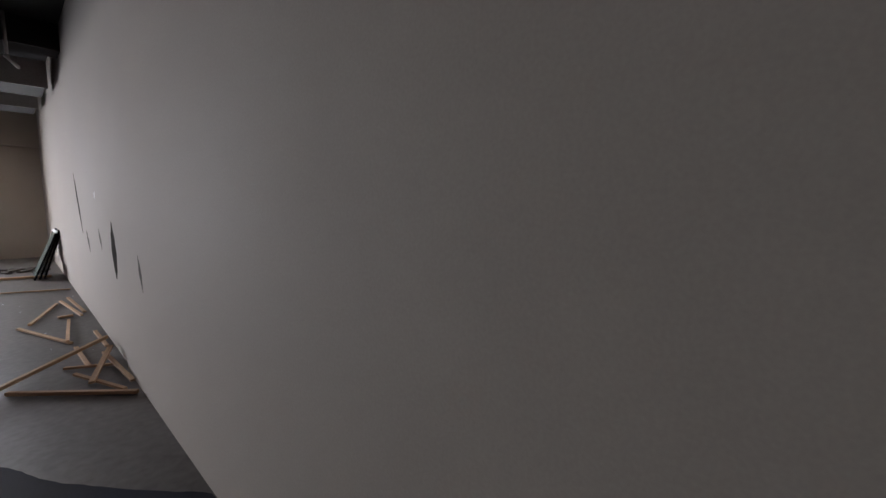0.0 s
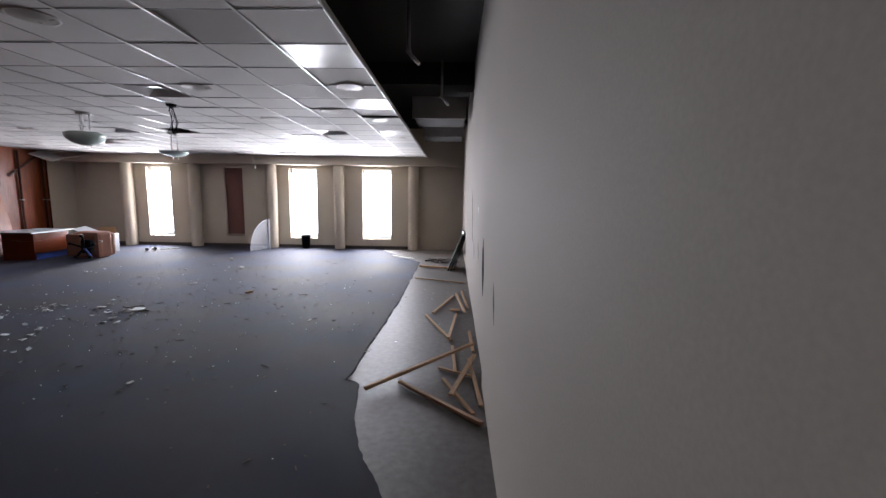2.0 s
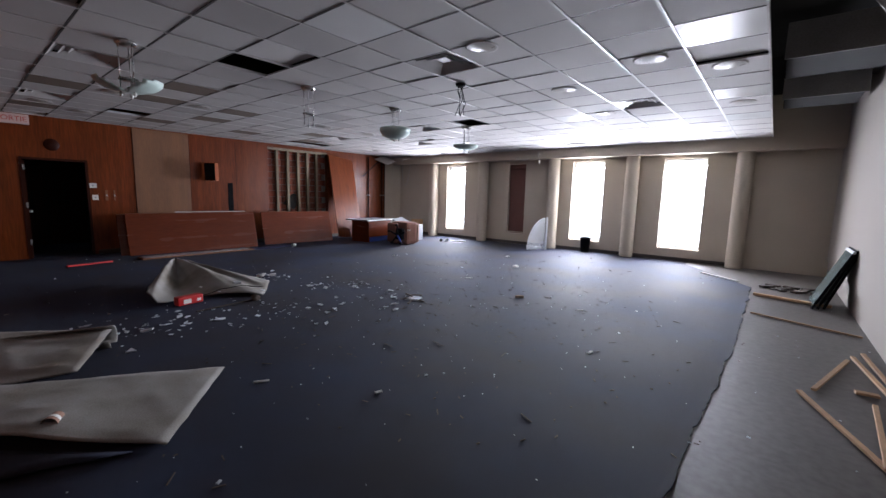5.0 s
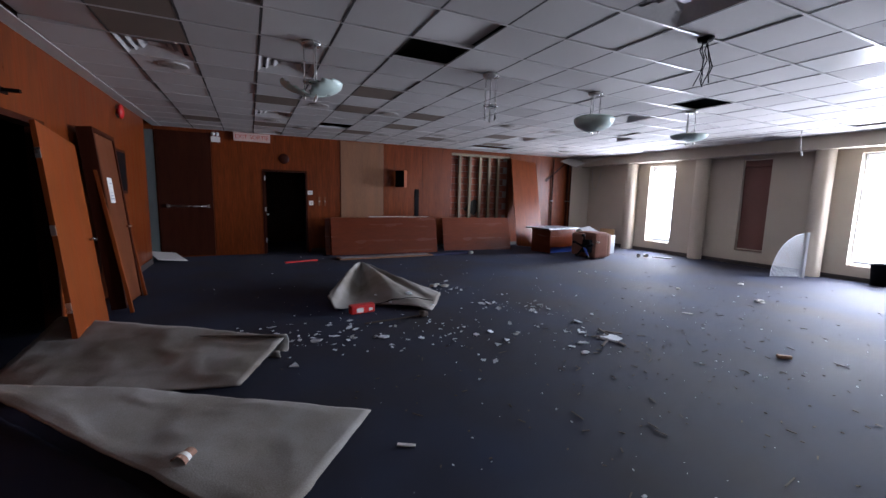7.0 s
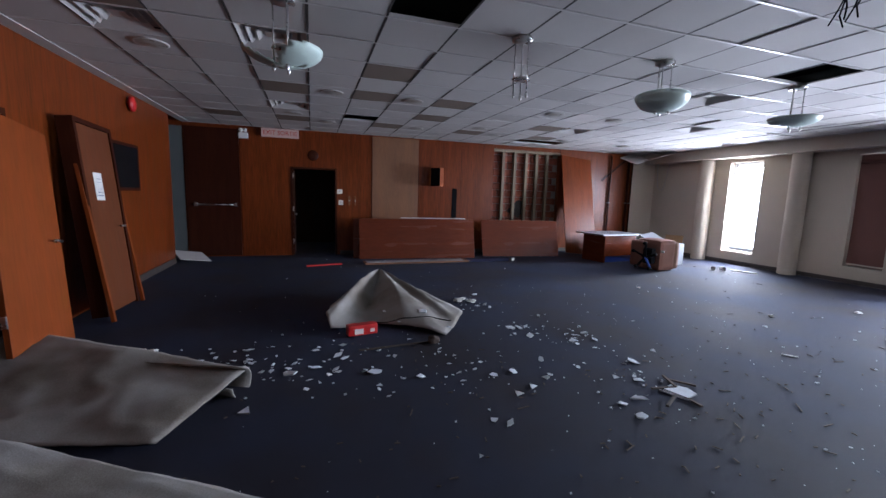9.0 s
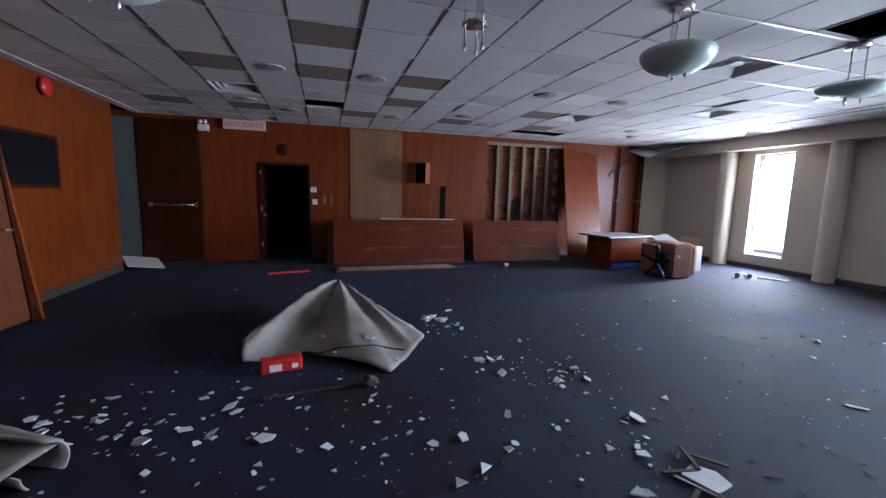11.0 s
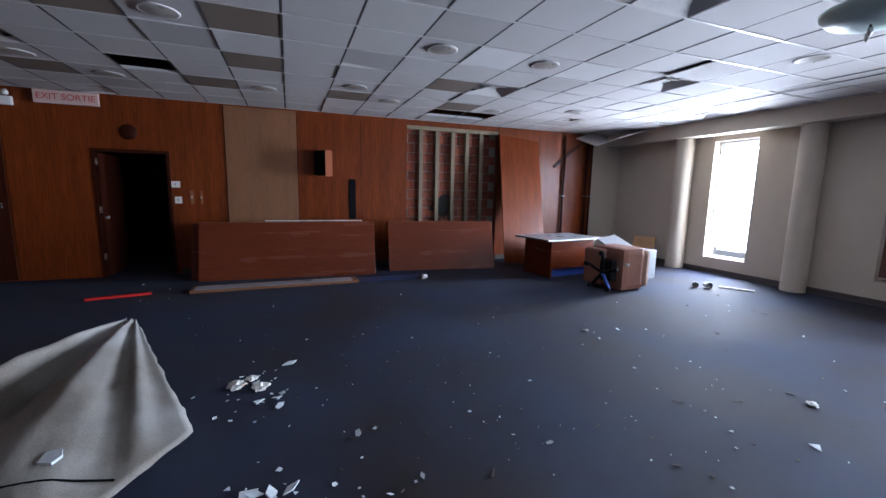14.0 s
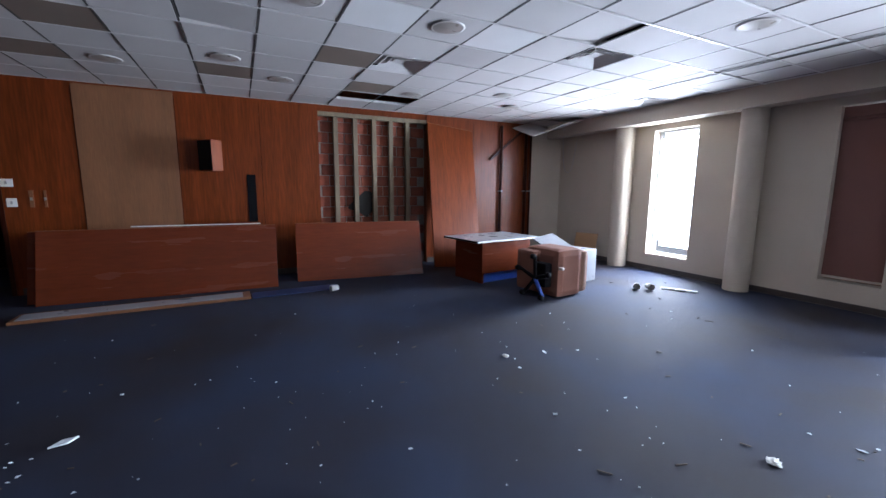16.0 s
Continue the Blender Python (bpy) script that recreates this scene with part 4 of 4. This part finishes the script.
for q, co in zip(line.points, ((0.3, 0.0, 0.2), (0.28, 0.02, -0.2), (0.2, 0.1, -0.75), (0.34, 0.2, -0.85), (0.42, 0.22, -0.6), (0.45, 0.25, -0.1), (0.5, 0.3, 0.15))):
    q.co = (*co, 1)
cable.materials.append(M_GREYM)
source = new("cable_source", cable)
me = bpy.data.meshes.new_from_object(source.evaluated_get(bpy.context.evaluated_depsgraph_get()))
bpy.data.objects.remove(source)
new("loop", me).parent = p

for x, y, size, turn in ((-5.75, 5.62, 0.13, 20), (-6.0, 5.2, 0.07, 70), (-5.6, 5.3, 0.05, 130), (-5.38, 5.85, 0.07, 200), (-6.3, 5.4, 0.04, 15)):
    near = min(tent.data.vertices, key=lambda v: (v.co.x - x) ** 2 + (v.co.y - y) ** 2)
    bm = bmesh.new()
    prism(bm, [(0.5, 0.1), (0.2, 0.42), (-0.35, 0.4), (-0.5, -0.1), (0.1, -0.35)], 0, 0.12)
    ob = solid("plaster_piece", bm, M_SHARD, "broken white plaster piece lying on the carpet piece", "plaster", "", "plaster on the carpet piece")
    ob.matrix_basis = pose(x, y, near.co.z + 0.004, 6, 4, turn) @ Matrix.Scale(size, 4)
bm = bmesh.new()
bmesh.ops.create_icosphere(bm, subdivisions=2, radius=0.06)
for v in bm.verts:
    v.co *= 1 + 0.4 * noise.noise(v.co * 22)
    v.co.z = max(v.co.z * 0.8 + 0.035, 0)
solid("brick_lump", bm, M_DEBRIS, "dark brown broken lump lying on the carpet", "rubble").location = (-5.0, 5.55, 0)
bm = bmesh.new()
cuboid(bm, (-0.012, -0.45, 0), (0.012, 0.3, 0.014), pose(-5.0, 5.2, 0, 0, 0, 6), bevel=0.003)
solid("broken_stick", bm, M_DEBRIS, "broken dark stick lying on the carpet", "stick", "", "broken sticks")

# ---------- window side things ----------
g = thing("wire_fan_guard", pose(-4.92, 13.66, 0, 0, 0, 46) @ Matrix.Scale(1.1, 4), "curved white wire mesh guard leaning by the column", "mesh guard")
bm = bmesh.new()
for k in range(15):
    a = 0.1 + 1.4 * k / 14
    rod(bm, (0.62 - 0.62 * math.cos(a) * 0.0, 0.22, 0.0 + 0.02), (0.62 - 0.95 * math.cos(a) * 0.62, 0.22 - 0.2 * math.cos(a), 0.02 + 0.86 * math.sin(a)), 0.003, 5)
part("spokes", bm, M_MESH, g)
bm = bmesh.new()
q = None
for k in range(25):
    a = 1.5 * k / 24
    e = (0.62 - 0.95 * math.cos(a) * 0.62, 0.22 - 0.2 * math.cos(a), 0.02 + 0.86 * math.sin(a))
    if q:
        rod(bm, q, e, 0.008, 6)
    q = e
part("rim", bm, M_MESH, g)
bm = bmesh.new()
rings = []
for s in range(1, 49):
    rings.append([bm.verts.new((0.62 - 0.59 * math.cos(1.5 * k / 24) * s / 48, 0.223 - 0.2 * math.cos(1.5 * k / 24) * s / 48, 0.02 + 0.86 * math.sin(1.5 * k / 24) * s / 48)) for k in range(25)])
for a, b in zip(rings[::2], rings[1::2]):
    for k in range(24):
        bm.faces.new((a[k], a[k + 1], b[k + 1], b[k]))
part("mesh_band", bm, M_MESH, g)
bm = bmesh.new()
cuboid(bm, (0.62, 0.2, 0), (0.66, 0.26, 0.9), bevel=0.004)
part("post", bm, M_MESH, g)
b = thing("waste_bin", pose(-3.6, 14.9, 0), "small black bin standing below the window", "bin")
bm = bmesh.new()
lathe(bm, [(0.001, 0.0), (0.12, 0.0), (0.15, 0.42), (0.155, 0.43), (0.14, 0.42), (0.11, 0.02)], 20)
part("bucket", bm, M_BLACK, b)
for x, y, a, l in ((-7.9, 13.85, 32, 0.5), (-0.42, 13.4, -40, 0.9)):
    bm = bmesh.new()
    cuboid(bm, (0, -0.03, 0), (l, 0.03, 0.02), pose(x, y, 0.0, 0, 0, a), bevel=0.003)
    solid("white_strip", bm, M_PAPER, "white plastic strip lying on the floor", "strip")
for k, (x, y) in enumerate(((-8.08, 13.5), (-7.98, 13.62))):
    p = thing("paper_cup", pose(x, y, 0.05, 90, 0, 40 + 30 * k), "crushed white paper cup on the carpet", "paper cup")
    bm = bmesh.new()
    lathe(bm, [(0.001, 0.0), (0.04, 0.0), (0.05, 0.12), (0.045, 0.12)], 16)
    part("cup_wall", bm, M_PAPER, p)

# ---------- battens by the white wall ----------
def batten(a, b, w=0.045, t=0.022, za=0.0, zb=0.0):
    a, b = Vector((*a, za + t / 2)), Vector((*b, zb + t / 2))
    d = b - a
    bm = bmesh.new()
    cuboid(bm, (0, -0.37 * w, -t / 2), (d.length, 0.37 * w, t / 2), bevel=0.003)
    ob = solid("batten", bm, M_LUMBER, "pine batten lying in a heap on bare concrete", "batten", "", "heap of pine battens")
    ob.matrix_basis = Matrix.Translation(a) @ d.to_track_quat("X", "Z").to_matrix().to_4x4()


for row in (((0.64, 4.85), (1.68, 5.86), 0.05, 0.03, 0.02, 0.1), ((0.93, 5.05), (1.68, 4.36), 0.05, 0.03), ((1.35, 5.08), (1.62, 4.5), 0.045, 0.022, 0.03, 0.0), ((1.43, 4.76), (1.68, 5.63), 0.06, 0.022, 0.03, 0.06), ((1.44, 6.03), (1.47, 5.3), 0.05), ((1.66, 6.57), (1.68, 5.87), 0.05), ((1.03, 7.29), (1.42, 6.23), 0.05), ((1.49, 7.37), (1.39, 6.22), 0.045, 0.022, 0.0, 0.03), ((1.13, 7.41), (1.45, 8.53), 0.05), ((1.6, 8.9), (1.68, 7.71), 0.05), ((1.5, 8.7), (1.62, 7.4), 0.05, 0.022, 0.0, 0.03), ((1.62, 5.6), (1.69, 4.6), 0.05, 0.022, 0.02, 0.02), ((0.6, 10.08), (1.69, 9.67), 0.04, 0.02), ((0.58, 11.6), (1.55, 11.35), 0.09, 0.04), ((1.3, 5.4), (1.67, 5.2), 0.04), ((1.4, 7.6), (1.55, 7.62), 0.08)):
    batten(*row)
g = thing("glazed_frame_stack", pose(1.3, 11.1, 0, 0, 0, 0), "stack of glazed green-edged frames leaning on the wall", "glass frame")
for k in range(3):
    m = pose(0.07 * k, 0.05 * k, 0, 0, 22 - 2 * k, 0)
    boxpart("pane", (0, 0, 0.02), (0.012, 0.75, 0.95), M_TEAL, g, m=m)
    boxpart("edge_rail", (-0.01, -0.02, 0.951), (0.022, 0.77, 0.99), M_GREYM if k == 0 else M_BLACK, g, m=m)
    boxpart("edge_rail", (-0.01, -0.021, 0), (0.022, -0.001, 0.95), M_BLACK, g, m=m)
bm = bmesh.new()
for k in range(9):
    cuboid(bm, (-0.12, -0.05, 0), (0.12, 0.05, 0.03), pose(0.75 + 0.09 * k, 12.6 + 0.25 * math.sin(k * 2.1), 0.0, 0, rng.uniform(-10, 10) * 0, rng.uniform(0, 180)), bevel=0.004)
tagged(solid("rubble", bm, M_DEBRIS, "broken boards and rubble in the corner", "rubble"), kind="stuff")

# scratches and torn paper on the white wall
def scar(y, z0, z1, w, lean, material, label):
    bm = bmesh.new()
    k = 14
    left, right = [], []
    for i in range(k + 1):
        s = i / k
        ww = w * math.sin(math.pi * min(max(s, 0.04), 0.96)) * (0.6 + 0.5 * noise.noise((s * 5, y * 7, 0)) + 0.3)
        yy = lean * (s - 0.5) + 0.012 * noise.noise((s * 6, y, 3))
        left.append((yy - ww / 2, z0 + (z1 - z0) * s))
        right.append((yy + ww / 2, z0 + (z1 - z0) * s))
    prism(bm, left + right[::-1], 0, 0.0012)
    ob = solid("wall_scratch", bm, material, label, "scratch", "", "scratches on the white wall")
    ob.matrix_basis = Matrix(((0, 0, -1, EAST), (1, 0, 0, y), (0, 1, 0, 0), (0, 0, 0, 1)))


for row in ((7.75, 1.13, 1.94, 0.12, 0.5, M_GASH, "long dark vertical gouge in the white wall"), (7.02, 0.93, 1.19, 0.14, 0.2, M_SCUFF, "grey scratch in the white wall"), (5.24, 0.84, 1.39, 0.26, 0.08, M_GASH, "torn dark gash in the white wall"), (4.15, 0.9, 1.18, 0.09, 0.1, M_SCUFF, "grey scuffed scratch in the white wall"), (6.04, 1.05, 1.28, 0.1, 0.16, M_SCUFF, "grey scratch in the white wall"), (6.2, 1.6, 1.68, 0.06, 0.0, M_PAPER, "white patch on the white wall")):
    scar(*row)

# ---------- small debris ----------
def shard_mesh(seed, flat, material):
    r = random.Random(seed)
    bm = bmesh.new()
    n = r.choice((3, 4, 4, 5))
    prism(bm, [((0.5 + r.random() * 0.6) * math.cos(6.283 * k / n), (0.35 + r.random() * 0.5) * math.sin(6.283 * k / n)) for k in range(n)], 0, flat)
    return mesh_of("shard", bm, material)


SHARDS = [shard_mesh(k, 0.1, M_SHARD) for k in range(16)]
field = thing("broken_plaster", pose(0, 0, 0), "scatter of broken white plaster shards on the carpet", "debris")
CLUSTERS = ((-4.85, 3.6, 0.5, 0.7, 80), (-4.6, 4.6, 0.7, 0.6, 50), (-4.5, 5.6, 0.5, 0.5, 24), (-5.2, 6.75, 0.3, 0.25, 24), (-4.75, 7.2, 0.5, 0.4, 30), (-3.8, 6.9, 0.5, 0.5, 24), (-6.5, 6.6, 0.4, 0.25, 26), (-3.9, 6.0, 0.7, 0.9, 26), (-4.9, 8.6, 1.8, 1.4, 24), (-5.8, 10.6, 2.2, 2.0, 26))
for cx, cy, sx, sy, n in CLUSTERS:
    for k in range(n):
        x, y = rng.gauss(cx, sx * 0.6), rng.gauss(cy, sy * 0.6)
        if not (-11 < x < 0.3 and 2.6 < y < 14.6):
            continue
        s = min(0.01 + rng.expovariate(1 / 0.021), 0.085) * (0.6 if cy > 8 else 1)
        ob = new("shard", rng.choice(SHARDS))
        ob.parent = field
        ob.matrix_basis = pose(x, y, 0.001, rng.uniform(-14, 14), rng.uniform(-14, 14), rng.uniform(0, 360)) @ Matrix.Diagonal((s, s, s * rng.uniform(0.5, 1.4), 1))
for x, y, s in ((-5.2, 2.84, 0.12), (-6.58, 6.42, 0.06), (-3.72, 10.92, 0.06), (-4.87, 10.57, 0.035), (-6.5, 6.6, 0.055), (-6.68, 6.52, 0.04), (-6.8, 10.04, 0.025), (-4.68, 12.17, 0.04)):
    bm = bmesh.new()
    bmesh.ops.create_icosphere(bm, subdivisions=3, radius=s)
    for v in bm.verts:
        way = v.co.normalized()
        v.co *= 1 + 0.55 * noise.noise(way * 1.6 + Vector((x, y, 0))) + 0.35 * noise.cell(way * 3.1 + Vector((y, x, 2)))
        v.co.z = max(v.co.z * 0.42 + s * 0.25, 0.0)
    for f in bm.faces:
        f.smooth = False
    solid("crumpled_paper", bm, M_PAPER, "crumpled white paper lying on the carpet", "paper", "", "crumpled papers").location = (x, y, 0)
bm = bmesh.new()
for k in range(520):
    x, y = rng.uniform(-10.5, 0.6), rng.uniform(2.8, 14.5)
    if rng.random() < 0.6:
        x, y = rng.gauss(-2.2, 1.6), rng.gauss(7.2, 2.0)
    if not (-11 < x < 0.6 and 2.6 < y < 15):
        continue
    l = min(0.012 + rng.expovariate(1 / 0.022), 0.14)
    cuboid(bm, (-l / 2, -0.004, 0), (l / 2, 0.004, 0.005), pose(x, y, 0.0, 0, 0, rng.uniform(0, 180)))
tagged(solid("wood_splinters", bm, M_DEBRIS, "dark wood splinters strewn over the carpet", "debris"), kind="stuff")
bm = bmesh.new()
for k in range(520):
    x, y = rng.gauss(-4.0, 2.8), rng.gauss(7.0, 2.8)
    if not (-11 < x < 1.9 and 2.6 < y < 15):
        continue
    l = min(0.002 + rng.expovariate(1 / 0.0032), 0.014)
    cuboid(bm, (-l, -l * 0.6, 0), (l, l * 0.6, l * 0.5), pose(x, y, 0.0, 0, 0, rng.uniform(0, 180)))
tagged(solid("plaster_crumbs", bm, M_SHARD, "fine white plaster crumbs strewn over the floor", "debris"), kind="stuff")
bm = bmesh.new()
cuboid(bm, (-0.065, -0.02, 0), (0.065, 0.02, 0.035), pose(-2.28, 8.46, 0, 0, 0, 50), bevel=0.008)
solid("wood_block", bm, M_LUMBER, "short pine offcut lying on the carpet", "offcut")
for x, y, a, l in ((-2.46, 4.37, 60, 0.12), (-1.3, 8.43, 35, 0.1), (-0.62, 6.93, 80, 0.09), (-3.75, 9.13, 40, 0.14), (-1.6, 4.9, 70, 0.06)):
    bm = bmesh.new()
    cuboid(bm, (-l / 2, -0.014, 0), (l / 2, 0.014, 0.008), pose(x, y, 0, 0, 0, a), bevel=0.002)
    solid("white_chip", bm, M_PAPER, "thin white chip lying on the carpet", "chip", "", "white chips on the carpet")
for k in range(5):
    bm = bmesh.new()
    cuboid(bm, (-0.11, -0.012, 0), (0.11, 0.012, 0.014), pose(-3.45 + 0.16 * math.cos(k * 2.2), 7.2 + 0.2 * math.sin(k * 1.7), 0.003 * k, 0, 0, 40 * k), bevel=0.003)
    solid("broken_stick", bm, M_DEBRIS, "broken dark stick lying among plaster", "stick", "", "broken sticks")
t = thing("broken_plate", pose(-3.42, 7.25, 0.0, 0, 0, 25) @ Matrix.Scale(0.8, 4), "grey broken ceiling plate lying among plaster", "ceiling plate")
bm = bmesh.new()
prism(bm, [(-0.13, -0.1), (0.1, -0.12), (0.14, 0.05), (0.03, 0.12), (-0.12, 0.08)], 0.006, 0.02)
part("plate", bm, M_SHARD, t)
boxpart("metal_edge", (-0.16, -0.15, 0.0), (0.16, -0.13, 0.012), M_GREYM, t)
